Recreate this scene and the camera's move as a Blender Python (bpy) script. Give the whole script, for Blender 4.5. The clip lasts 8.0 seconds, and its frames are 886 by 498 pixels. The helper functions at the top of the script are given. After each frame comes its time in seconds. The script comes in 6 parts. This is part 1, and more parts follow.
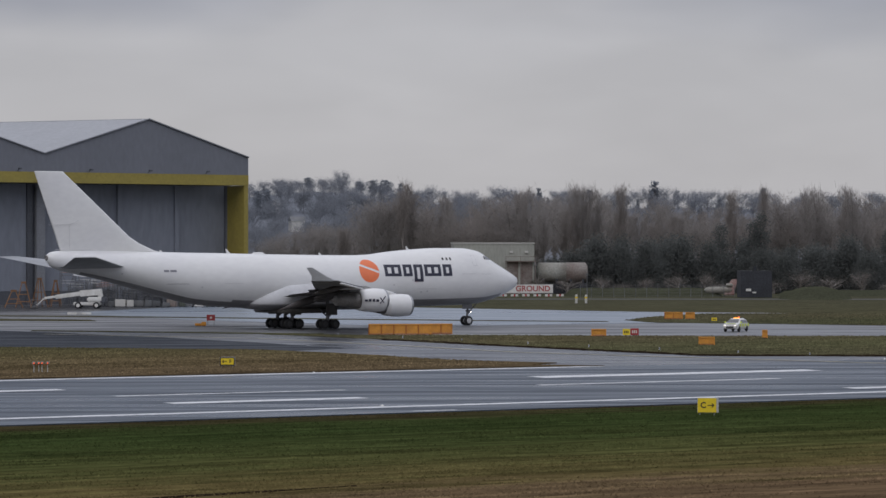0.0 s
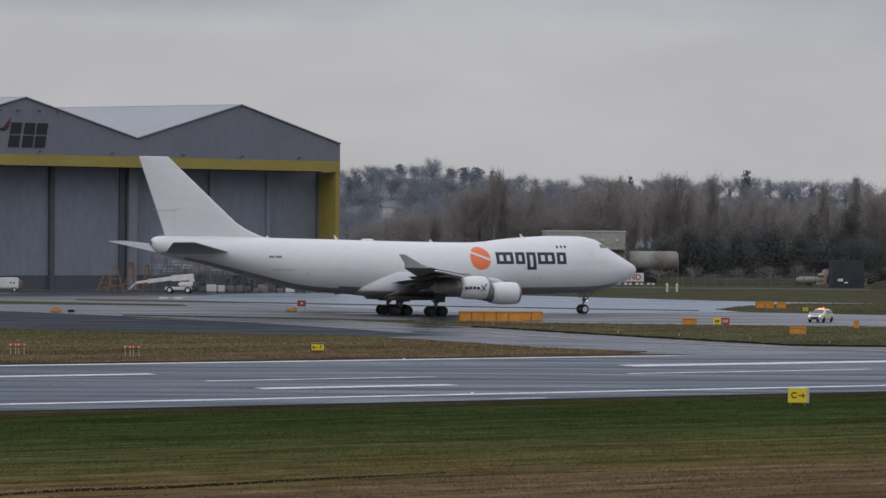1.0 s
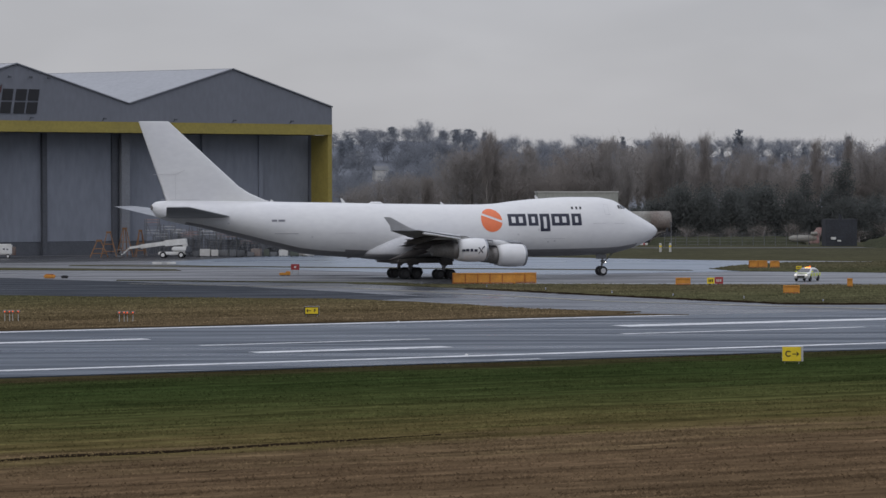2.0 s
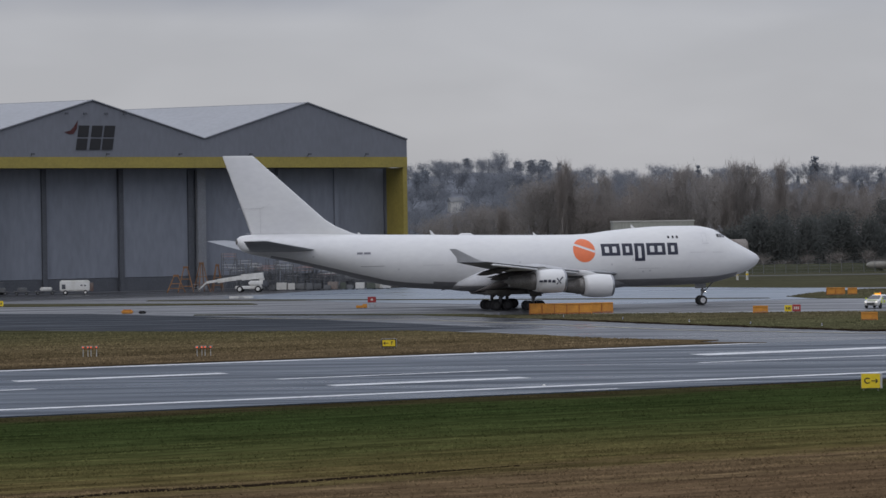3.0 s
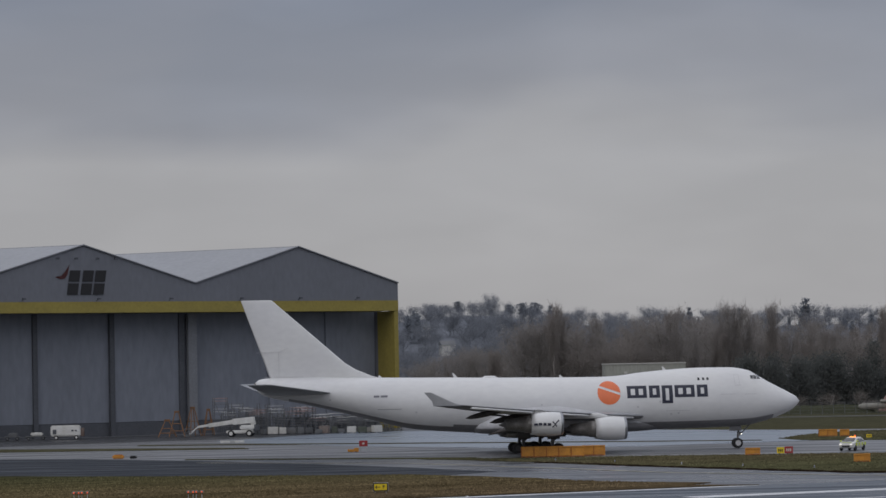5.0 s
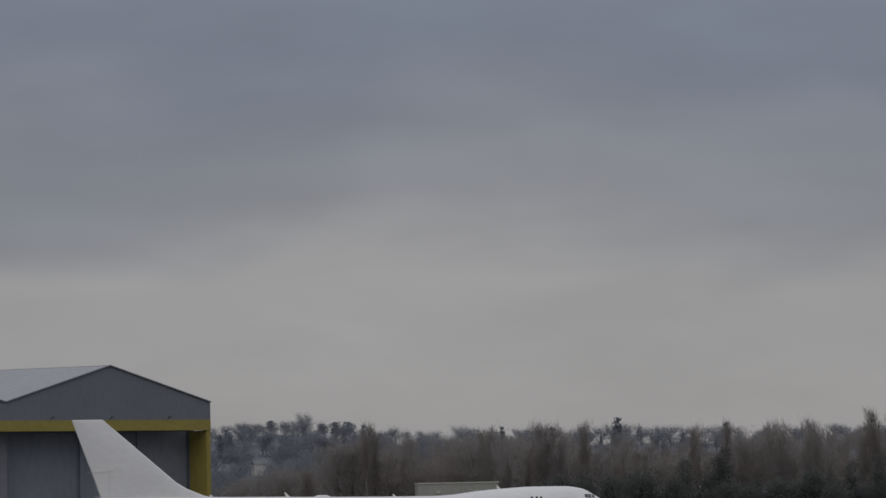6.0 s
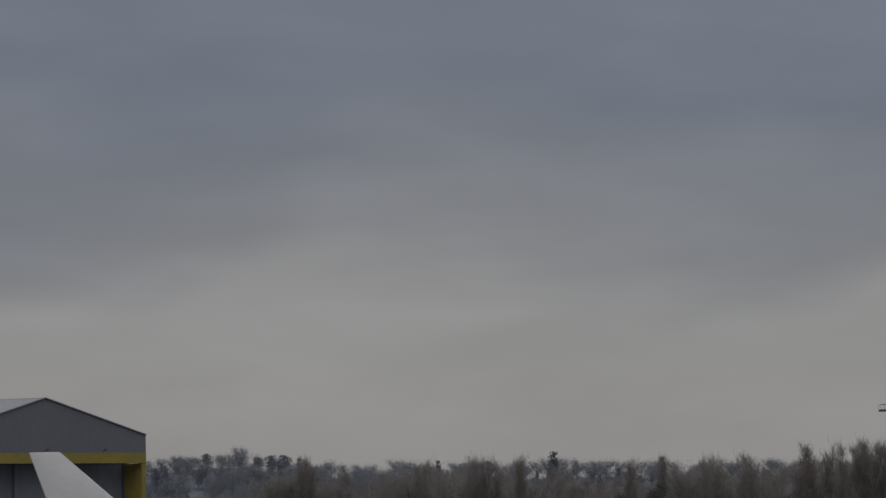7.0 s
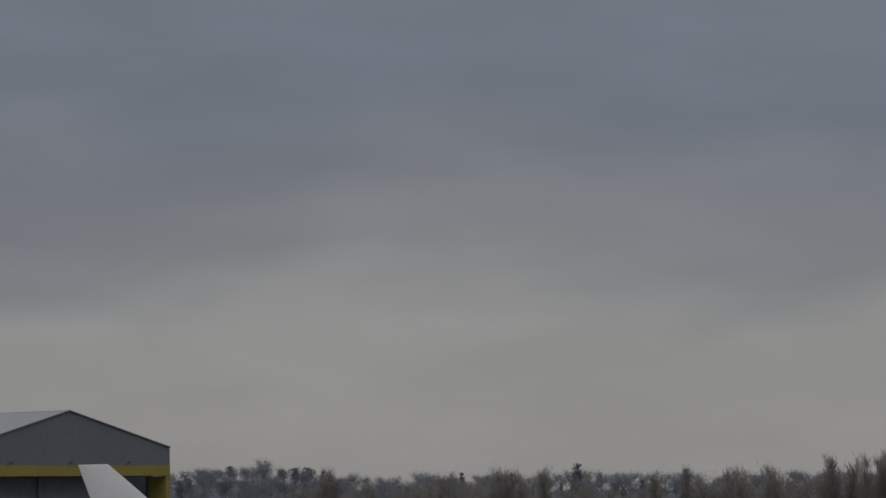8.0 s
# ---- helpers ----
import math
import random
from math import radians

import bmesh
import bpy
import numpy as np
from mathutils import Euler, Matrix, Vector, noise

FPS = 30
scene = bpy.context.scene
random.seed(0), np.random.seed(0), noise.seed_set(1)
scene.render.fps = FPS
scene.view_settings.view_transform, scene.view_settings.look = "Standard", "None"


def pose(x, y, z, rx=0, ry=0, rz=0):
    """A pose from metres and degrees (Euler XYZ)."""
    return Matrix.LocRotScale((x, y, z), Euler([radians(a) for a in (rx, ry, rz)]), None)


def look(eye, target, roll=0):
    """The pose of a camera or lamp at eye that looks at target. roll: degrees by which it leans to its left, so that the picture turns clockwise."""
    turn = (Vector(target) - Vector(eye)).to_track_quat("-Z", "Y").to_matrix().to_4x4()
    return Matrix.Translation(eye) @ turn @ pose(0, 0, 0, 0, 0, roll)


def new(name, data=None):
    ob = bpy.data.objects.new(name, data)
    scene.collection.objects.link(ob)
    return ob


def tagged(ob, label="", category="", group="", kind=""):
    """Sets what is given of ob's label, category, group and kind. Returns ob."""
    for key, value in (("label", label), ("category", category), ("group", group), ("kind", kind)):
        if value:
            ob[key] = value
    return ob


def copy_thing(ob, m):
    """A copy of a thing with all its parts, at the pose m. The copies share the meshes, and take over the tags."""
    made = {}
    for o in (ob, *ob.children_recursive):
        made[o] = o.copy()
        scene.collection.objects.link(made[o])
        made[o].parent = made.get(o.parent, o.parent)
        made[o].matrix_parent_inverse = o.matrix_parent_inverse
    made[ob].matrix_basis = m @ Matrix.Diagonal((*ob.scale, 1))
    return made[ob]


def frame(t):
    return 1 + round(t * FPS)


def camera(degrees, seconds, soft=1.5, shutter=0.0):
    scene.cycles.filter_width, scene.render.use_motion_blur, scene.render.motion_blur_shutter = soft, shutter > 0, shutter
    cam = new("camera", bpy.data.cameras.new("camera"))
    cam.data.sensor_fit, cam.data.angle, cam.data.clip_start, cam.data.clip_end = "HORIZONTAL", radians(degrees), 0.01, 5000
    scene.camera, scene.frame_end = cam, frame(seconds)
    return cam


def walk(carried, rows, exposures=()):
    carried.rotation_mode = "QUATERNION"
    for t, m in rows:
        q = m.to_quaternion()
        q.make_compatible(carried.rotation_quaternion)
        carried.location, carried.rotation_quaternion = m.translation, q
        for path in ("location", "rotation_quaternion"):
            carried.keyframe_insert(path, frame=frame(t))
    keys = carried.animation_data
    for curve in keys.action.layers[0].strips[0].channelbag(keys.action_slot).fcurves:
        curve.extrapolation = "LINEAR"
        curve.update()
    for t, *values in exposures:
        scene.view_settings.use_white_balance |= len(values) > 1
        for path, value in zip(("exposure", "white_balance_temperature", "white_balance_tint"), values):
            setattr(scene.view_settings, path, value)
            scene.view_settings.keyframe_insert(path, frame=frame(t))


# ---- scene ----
EYE = (0.0, 0.0, 11.0)


def heading(yaw, pitch, roll):
    """The camera's pose: degrees to the right of north, upwards, and of lean."""
    a, b = radians(yaw), radians(pitch)
    way = Vector((math.sin(a) * math.cos(b), math.cos(a) * math.cos(b), math.sin(b)))
    return look(EYE, Vector(EYE) + way * 100, roll)


cam = camera(16.52, 8.0, soft=1.5)
walk(cam, [(t, heading(a, b, c)) for t, a, b, c in (
    (0.0, 3.500, -0.135, 0.022), (0.1, 3.653, -0.198, 0.090), (0.2, 3.508, -0.374, 0.159), (0.3, 3.521, -0.518, 0.227),
    (0.4, 3.164, -0.643, 0.296), (0.5, 2.687, -0.708, 0.365), (0.6, 2.079, -0.795, 0.383), (0.7, 1.688, -0.851, 0.402),
    (0.8, 1.688, -0.797, 0.421), (0.9, 1.687, -0.468, 0.439), (1.0, 1.795, -0.380, 0.458), (1.1, 2.076, -0.403, 0.381),
    (1.2, 2.286, -0.437, 0.303), (2.3, 1.496, -1.218, -0.547), (2.4, 1.206, -1.218, -0.625), (2.5, 0.961, -1.273, -0.702),
    (2.6, 0.882, -1.248, -0.731), (2.7, 0.796, -0.845, -0.760), (2.8, 0.706, -0.781, -0.790), (2.9, 0.622, -0.621, -0.819),
    (3.0, 0.501, -0.491, -0.848), (3.1, 0.442, -0.418, -0.905), (3.2, 0.305, -0.236, -0.963), (3.3, 0.223, 0.030, -1.021),
    (3.4, 0.106, 0.053, -1.079), (3.5, 0.000, 0.145, -1.136), (3.6, -0.044, 0.327, -1.086), (3.7, -0.065, 0.554, -1.036),
    (3.8, 0.097, 0.636, -0.986), (3.9, 0.164, 0.774, -0.936), (4.0, 0.148, 0.894, -0.886), (4.1, -0.052, 1.201, -0.921),
    (4.2, -0.274, 1.269, -0.956), (5.3, 2.281, 2.400, -1.341), (5.4, 3.178, 2.484, -1.376), (5.5, 3.869, 2.995, -1.411),
    (5.6, 4.176, 3.173, -1.366), (5.7, 4.630, 3.294, -1.320), (5.8, 4.618, 3.860, -1.274), (5.9, 4.580, 4.182, -1.229),
    (6.0, 4.267, 4.362, -1.183), (6.1, 4.189, 4.442, -1.116), (6.2, 4.398, 4.528, -1.050), (6.3, 4.599, 4.869, -0.983),
    (6.4, 4.807, 5.040, -0.917), (6.5, 5.027, 5.156, -0.850), (6.6, 5.164, 5.186, -0.887), (6.7, 5.323, 5.117, -0.925),
    (6.8, 5.366, 5.028, -0.962), (6.9, 5.411, 5.067, -0.999), (7.0, 5.468, 4.970, -1.037), (7.2, 5.522, 5.121, -1.079),
    (7.3, 5.524, 5.182, -1.100), (7.5, 5.177, 5.311, -1.141), (8.0, 5.030, 5.205, -1.092),
)],
     exposures=[(0, -0.02, 6500, 14), (3.0, -0.05, 6360, 13), (4.0, -0.17, 6360, 13), (5.4, -0.41, 6600, 12.5), (6.5, -0.72, 6720, 11.5), (8.0, -0.83, 6780, 10.5)])

# ---- sky and sun ----
SUN_TURN, SUN_RISE = radians(205), radians(33)
world = bpy.data.worlds.new("overcast_sky")
scene.world = world
world.use_nodes = True
wn, wl = world.node_tree.nodes, world.node_tree.links
wn.clear()


def wnode(kind, **values):
    n = wn.new(kind)
    for k, v in values.items():
        n.inputs[k].default_value = v
    return n


sky = wn.new("ShaderNodeTexSky")
sky.sky_type, sky.sun_disc = "NISHITA", False
sky.sun_elevation, sky.sun_rotation = SUN_RISE, SUN_TURN
coords = wn.new("ShaderNodeTexCoord")
split = wn.new("ShaderNodeSeparateXYZ")
wl.new(coords.outputs["Generated"], split.inputs[0])
stretch = wn.new("ShaderNodeMapping")
stretch.inputs["Scale"].default_value = (8.0, 8.0, 24.0)
wl.new(coords.outputs["Generated"], stretch.inputs[0])
puffs = wnode("ShaderNodeTexNoise", Scale=0.9, Detail=3.0, Roughness=0.45, Distortion=0.2)
wl.new(stretch.outputs[0], puffs.inputs["Vector"])
centred = wn.new("ShaderNodeMath")
centred.operation = "MULTIPLY_ADD"
centred.inputs[1].default_value, centred.inputs[2].default_value = 0.07, -0.035
wl.new(puffs.outputs["Fac"], centred.inputs[0])
height = wn.new("ShaderNodeMath")
height.operation = "ADD"
wl.new(split.outputs[2], height.inputs[0])
wl.new(centred.outputs[0], height.inputs[1])
deck = wn.new("ShaderNodeValToRGB")
wl.new(height.outputs[0], deck.inputs[0])
tones = [(0.0, (0.455, 0.459, 0.472)), (0.068, (0.45, 0.455, 0.472)), (0.088, (0.335, 0.348, 0.388)), (0.14, (0.246, 0.279, 0.350)),
         (0.24, (0.32, 0.36, 0.44)), (0.42, (0.74, 0.78, 0.86)), (1.0, (0.98, 1.02, 1.10))]
while len(deck.color_ramp.elements) < len(tones):
    deck.color_ramp.elements.new(0.5)
for e, (at, tone) in zip(deck.color_ramp.elements, tones):
    e.position, e.color = at, (*tone, 1)
thin = wn.new("ShaderNodeMix")
thin.data_type = "RGBA"
thin.inputs[0].default_value = 0.93
faint = wn.new("ShaderNodeVectorMath")
faint.operation = "SCALE"
faint.inputs["Scale"].default_value = 0.1
wl.new(sky.outputs[0], faint.inputs[0])
wl.new(faint.outputs[0], thin.inputs[6])
wl.new(deck.outputs[0], thin.inputs[7])
glints = wnode("ShaderNodeTexNoise", Scale=1.7, Detail=3.0, Roughness=0.45, Distortion=0.2)
wl.new(stretch.outputs[0], glints.inputs["Vector"])
patches = wn.new("ShaderNodeMapRange")
patches.inputs[1].default_value, patches.inputs[2].default_value, patches.inputs[3].default_value, patches.inputs[4].default_value = 0.35, 0.72, 0.97, 1.08
wl.new(glints.outputs["Fac"], patches.inputs[0])
back = wn.new("ShaderNodeBackground")
wl.new(patches.outputs[0], back.inputs["Strength"])
wl.new(thin.outputs[2], back.inputs[0])
world_out = wn.new("ShaderNodeOutputWorld")
wl.new(back.outputs[0], world_out.inputs[0])

sun = new("sun", bpy.data.lights.new("sun", "SUN"))
sun.data.energy, sun.data.angle, sun.data.color = 0.5, radians(50), (1.0, 0.98, 0.95)
sun.matrix_world = look((math.sin(SUN_TURN) * math.cos(SUN_RISE) * 90, math.cos(SUN_TURN) * math.cos(SUN_RISE) * 90, math.sin(SUN_RISE) * 90), (0, 0, 0))


# ---- materials ----
def material(name, colour, rough=0.6, metal=0.0, scale=0.5, amount=0.2, grain=8.0, bump=0.0, coat=0.0, warp=(1, 1, 1),
             turn=0.0, tint=None, rough_swing=0.0, glow=0.0, per_island=0.0, spec=0.5, through_light=0.0):
    """A surface with broad stains and fine grain; tint is the colour the stains go to."""
    m = bpy.data.materials.new(name)
    m.use_nodes = True
    n, l = m.node_tree.nodes, m.node_tree.links
    b = n["Principled BSDF"]
    b.inputs["Roughness"].default_value, b.inputs["Metallic"].default_value = rough, metal
    b.inputs["Coat Weight"].default_value = coat
    b.inputs["Specular IOR Level"].default_value = spec
    tc, mp = n.new("ShaderNodeTexCoord"), n.new("ShaderNodeMapping")
    mp.inputs["Scale"].default_value = warp
    mp.inputs["Rotation"].default_value = (0, 0, turn)
    l.new(tc.outputs["Object"], mp.inputs[0])
    broad, fine = n.new("ShaderNodeTexNoise"), n.new("ShaderNodeTexNoise")
    broad.inputs["Scale"].default_value, broad.inputs["Detail"].default_value = scale, 4
    fine.inputs["Scale"].default_value, fine.inputs["Detail"].default_value = grain, 6
    l.new(mp.outputs[0], broad.inputs["Vector"])
    l.new(mp.outputs[0], fine.inputs["Vector"])
    ramp = n.new("ShaderNodeMapRange")
    ramp.inputs[1].default_value, ramp.inputs[2].default_value = 0.32, 0.68
    l.new(broad.outputs["Fac"], ramp.inputs[0])
    mix = n.new("ShaderNodeMix")
    mix.data_type = "RGBA"
    other = tint or tuple(c * (1 - amount) for c in colour)
    mix.inputs[6].default_value, mix.inputs[7].default_value = (*colour, 1), (*other, 1)
    l.new(ramp.outputs[0], mix.inputs[0])
    speck = n.new("ShaderNodeMapRange")
    speck.inputs[1].default_value, speck.inputs[2].default_value = 0.3, 0.7
    speck.inputs[3].default_value, speck.inputs[4].default_value = 1 - amount, 1 + amount
    l.new(fine.outputs["Fac"], speck.inputs[0])
    out = n.new("ShaderNodeVectorMath")
    out.operation = "SCALE"
    l.new(mix.outputs[2], out.inputs[0])
    l.new(speck.outputs[0], out.inputs["Scale"])
    last = out
    if per_island:
        geo, isl = n.new("ShaderNodeNewGeometry"), n.new("ShaderNodeMapRange")
        isl.inputs[3].default_value, isl.inputs[4].default_value = 1 - per_island, 1 + per_island
        l.new(geo.outputs["Random Per Island"], isl.inputs[0])
        last = n.new("ShaderNodeVectorMath")
        last.operation = "SCALE"
        l.new(out.outputs[0], last.inputs[0])
        l.new(isl.outputs[0], last.inputs["Scale"])
    l.new(last.outputs[0], b.inputs["Base Color"])
    if rough_swing:
        wet = n.new("ShaderNodeMapRange")
        wet.inputs[1].default_value, wet.inputs[2].default_value = 0.38, 0.62
        wet.inputs[3].default_value, wet.inputs[4].default_value = max(0.03, rough - rough_swing), rough + rough_swing
        l.new(broad.outputs["Fac"], wet.inputs[0])
        l.new(wet.outputs[0], b.inputs["Roughness"])
    if bump:
        bp = n.new("ShaderNodeBump")
        bp.inputs["Strength"].default_value, bp.inputs["Distance"].default_value = min(1, bump * 5), bump
        l.new(fine.outputs["Fac"], bp.inputs["Height"])
        l.new(bp.outputs[0], b.inputs["Normal"])
    if through_light:  # thin twigs and leaves let light pass
        tl = n.new("ShaderNodeBsdfTranslucent")
        l.new(last.outputs[0], tl.inputs[0])
        both = n.new("ShaderNodeMixShader")
        both.inputs[0].default_value = through_light
        l.new(b.outputs[0], both.inputs[1])
        l.new(tl.outputs[0], both.inputs[2])
        l.new(both.outputs[0], n["Material Output"].inputs[0])
    if glow:
        b.inputs["Emission Color"].default_value, b.inputs["Emission Strength"].default_value = (*colour, 1), glow
    return m


RUN = radians(26.5)  # the runway's turn from east


def grass_material(name, stops, relief=True, tufts=0.0):
    """Grass in mown bands that run along the runway; stops: metres across it and a colour."""
    m = bpy.data.materials.new(name)
    m.use_nodes = True
    n, l = m.node_tree.nodes, m.node_tree.links
    b = n["Principled BSDF"]
    b.inputs["Roughness"].default_value = 0.9
    b.inputs["Specular IOR Level"].default_value = 0.0
    tc, mp = n.new("ShaderNodeTexCoord"), n.new("ShaderNodeMapping")
    mp.inputs["Rotation"].default_value = (0, 0, -RUN)
    l.new(tc.outputs["Object"], mp.inputs[0])
    st = n.new("ShaderNodeMapping")
    st.inputs["Scale"].default_value = (0.03, 0.22, 1)
    l.new(mp.outputs[0], st.inputs[0])
    streak = n.new("ShaderNodeTexNoise")
    streak.inputs["Scale"].default_value, streak.inputs["Detail"].default_value, streak.inputs["Roughness"].default_value = 1.3, 6, 0.65
    l.new(st.outputs[0], streak.inputs["Vector"])
    sp = n.new("ShaderNodeSeparateXYZ")
    l.new(mp.outputs[0], sp.inputs[0])
    sway = n.new("ShaderNodeMath")
    sway.operation = "MULTIPLY_ADD"
    sway.inputs[1].default_value = 26.0
    l.new(streak.outputs["Fac"], sway.inputs[0])
    l.new(sp.outputs[1], sway.inputs[2])
    lo, hi = stops[0][0], stops[-1][0]
    rng = n.new("ShaderNodeMapRange")
    rng.inputs[1].default_value, rng.inputs[2].default_value = lo + 13, hi + 13
    l.new(sway.outputs[0], rng.inputs[0])
    ramp = n.new("ShaderNodeValToRGB")
    while len(ramp.color_ramp.elements) < len(stops):
        ramp.color_ramp.elements.new(0.5)
    for e, (at, c) in zip(ramp.color_ramp.elements, stops):
        e.position, e.color = (at - lo) / (hi - lo), (*c, 1)
    l.new(rng.outputs[0], ramp.inputs[0])
    fm = n.new("ShaderNodeMapping")
    fm.inputs["Scale"].default_value = (0.35, 1.3, 1)
    l.new(mp.outputs[0], fm.inputs[0])
    fine = n.new("ShaderNodeTexNoise")
    fine.inputs["Scale"].default_value, fine.inputs["Detail"].default_value, fine.inputs["Roughness"].default_value = 1.2, 9, 0.7
    l.new(fm.outputs[0], fine.inputs["Vector"])
    sc = n.new("ShaderNodeMapRange")
    sc.inputs[1].default_value, sc.inputs[2].default_value, sc.inputs[3].default_value, sc.inputs[4].default_value = 0.33, 0.67, 0.62, 1.42
    l.new(fine.outputs["Fac"], sc.inputs[0])
    sm = n.new("ShaderNodeMapping")
    sm.inputs["Scale"].default_value = (0.07, 0.75, 1)
    l.new(mp.outputs[0], sm.inputs[0])
    swath = n.new("ShaderNodeTexNoise")
    swath.inputs["Scale"].default_value, swath.inputs["Detail"].default_value, swath.inputs["Roughness"].default_value = 1.0, 5, 0.6
    l.new(sm.outputs[0], swath.inputs["Vector"])
    bands = n.new("ShaderNodeMapRange")
    bands.inputs[1].default_value, bands.inputs[2].default_value, bands.inputs[3].default_value, bands.inputs[4].default_value = 0.32, 0.68, 0.55, 1.45
    l.new(swath.outputs["Fac"], bands.inputs[0])
    both = n.new("ShaderNodeMath")
    both.operation = "MULTIPLY"
    l.new(sc.outputs[0], both.inputs[0])
    l.new(bands.outputs[0], both.inputs[1])
    out = n.new("ShaderNodeVectorMath")
    out.operation = "SCALE"
    l.new(ramp.outputs[0], out.inputs[0])
    l.new(both.outputs[0], out.inputs["Scale"])
    if tufts:
        geo, own = n.new("ShaderNodeNewGeometry"), n.new("ShaderNodeMapRange")
        own.inputs[3].default_value, own.inputs[4].default_value = 1 - tufts, 1 + tufts
        l.new(geo.outputs["Random Per Island"], own.inputs[0])
        odd = n.new("ShaderNodeMath")
        odd.operation = "MULTIPLY"
        l.new(both.outputs[0], odd.inputs[0])
        l.new(own.outputs[0], odd.inputs[1])
        l.new(odd.outputs[0], out.inputs["Scale"])
    l.new(out.outputs[0], b.inputs["Base Color"])
    if relief:
        bp = n.new("ShaderNodeBump")
        bp.inputs["Strength"].default_value, bp.inputs["Distance"].default_value = 0.6, 0.15
        l.new(fine.outputs["Fac"], bp.inputs["Height"])
        l.new(bp.outputs[0], b.inputs["Normal"])
    return m


M = {}
FIELD = [(96, (0.106, 0.072, 0.042)), (108, (0.110, 0.074, 0.043)), (115, (0.118, 0.083, 0.046)), (122, (0.094, 0.075, 0.031)),
         (135, (0.064, 0.066, 0.024)), (145, (0.040, 0.050, 0.017)), (158, (0.030, 0.043, 0.014)), (165, (0.031, 0.040, 0.014)), (170, (0.044, 0.035, 0.018))]
ISLAND = [(225, (0.092, 0.068, 0.040)), (237, (0.110, 0.082, 0.047)), (247, (0.082, 0.063, 0.034)), (256, (0.108, 0.084, 0.046)), (272, (0.088, 0.074, 0.038)), (300, (0.064, 0.062, 0.031))]
M["grass"] = grass_material("field_grass", FIELD)
M["grass_blade"] = grass_material("field_grass_blades", [(a, tuple(1.05 * q for q in c)) for a, c in FIELD], False, 0.15)
M["island_grass"] = grass_material("island_grass", ISLAND)
M["island_blade"] = grass_material("island_grass_blades", [(a, tuple(1.2 * q for q in c)) for a, c in ISLAND], False, 0.32)
FAR = [(232, (0.072, 0.066, 0.038)), (262, (0.078, 0.077, 0.040)), (290, (0.086, 0.074, 0.042)), (330, (0.060, 0.062, 0.034)), (360, (0.074, 0.068, 0.040)), (400, (0.070, 0.067, 0.041)), (520, (0.066, 0.065, 0.043))]
M["far_grass"] = grass_material("far_grass", FAR)
M["far_blade"] = grass_material("far_grass_blades", [(a, tuple(1.2 * q for q in c)) for a, c in FAR], False, 0.28)
# blue in the asphalt's colour stands for sky mirrored on its wet surface
M["asphalt"] = material("runway_asphalt_sky_tint", (0.035, 0.051, 0.073), 0.46, scale=0.05, amount=0.25, grain=1.4, bump=0.012, warp=(0.6, 5, 1), turn=-RUN, rough_swing=0.22, spec=0.42)
M["tarmac"] = material("taxiway_tarmac", (0.070, 0.076, 0.088), 0.36, scale=0.04, amount=0.25, grain=1.0, bump=0.010, warp=(1, 4, 1), rough_swing=0.16)
# pale blue base carries the sky's reflection
M["wet"] = material("wet_concrete_sky_tint", (0.185, 0.225, 0.275), 0.36, scale=0.03, amount=0.2, grain=0.8, bump=0.002, warp=(1, 3, 1), rough_swing=0.10, spec=0.9)
M["concrete"] = material("apron_concrete", (0.135, 0.138, 0.146), 0.5, scale=0.04, amount=0.25, grain=0.8, bump=0.008, warp=(1, 4, 1), rough_swing=0.2)
M["dark_tar"] = material("fresh_tarmac", (0.026, 0.032, 0.043), 0.75, scale=0.09, amount=0.4, grain=0.9, bump=0.012, warp=(0.6, 7, 1), turn=0.35, rough_swing=0.22, spec=0.14)
M["soil"] = material("bare_dark_soil", (0.024, 0.017, 0.011), 0.95, scale=0.6, amount=0.3, grain=4, spec=0.0)
M["line"] = material("worn_white_paint", (0.74, 0.75, 0.76), 0.45, scale=0.6, amount=0.18, grain=3, tint=(0.46, 0.47, 0.48))
M["line_yellow"] = material("worn_yellow_paint", (0.42, 0.38, 0.25), 0.5, scale=0.5, amount=0.2, grain=3, tint=(0.2, 0.19, 0.16))
M["white"] = material("white_aircraft_paint", (0.67, 0.67, 0.675), 0.32, scale=0.25, amount=0.03, grain=2.0, coat=0.3, tint=(0.72, 0.72, 0.71), warp=(0.5, 1, 1))
# grey belly paint, darkened further to hold the underside's shade
M["belly"] = material("grey_belly_paint_shaded", (0.27, 0.27, 0.285), 0.45, scale=0.3, amount=0.12, grain=2.5, tint=(0.19, 0.185, 0.185), warp=(0.4, 1, 1))
M["wing"] = material("grey_wing_paint", (0.33, 0.34, 0.36), 0.4, scale=0.4, amount=0.08, grain=2.5, tint=(0.26, 0.27, 0.28))
M["orange"] = material("orange_livery", (0.80, 0.19, 0.07), 0.35, scale=0.6, amount=0.04, grain=3)
M["navy"] = material("navy_livery", (0.022, 0.024, 0.045), 0.35, scale=0.6, amount=0.06, grain=3)
M["dark_metal"] = material("dark_exhaust_metal", (0.22, 0.208, 0.195), 0.45, metal=0.25, scale=1.2, amount=0.25, grain=6)
M["fairing"] = material("pale_grey_fairing_paint", (0.58, 0.585, 0.60), 0.4, scale=0.4, amount=0.06, grain=3, tint=(0.46, 0.46, 0.47))
# greys for parts under the wing, with its shade put into them
M["underwing"] = material("shaded_fairing_paint", (0.085, 0.080, 0.078), 0.65, scale=0.5, amount=0.2, grain=3, tint=(0.05, 0.042, 0.038))
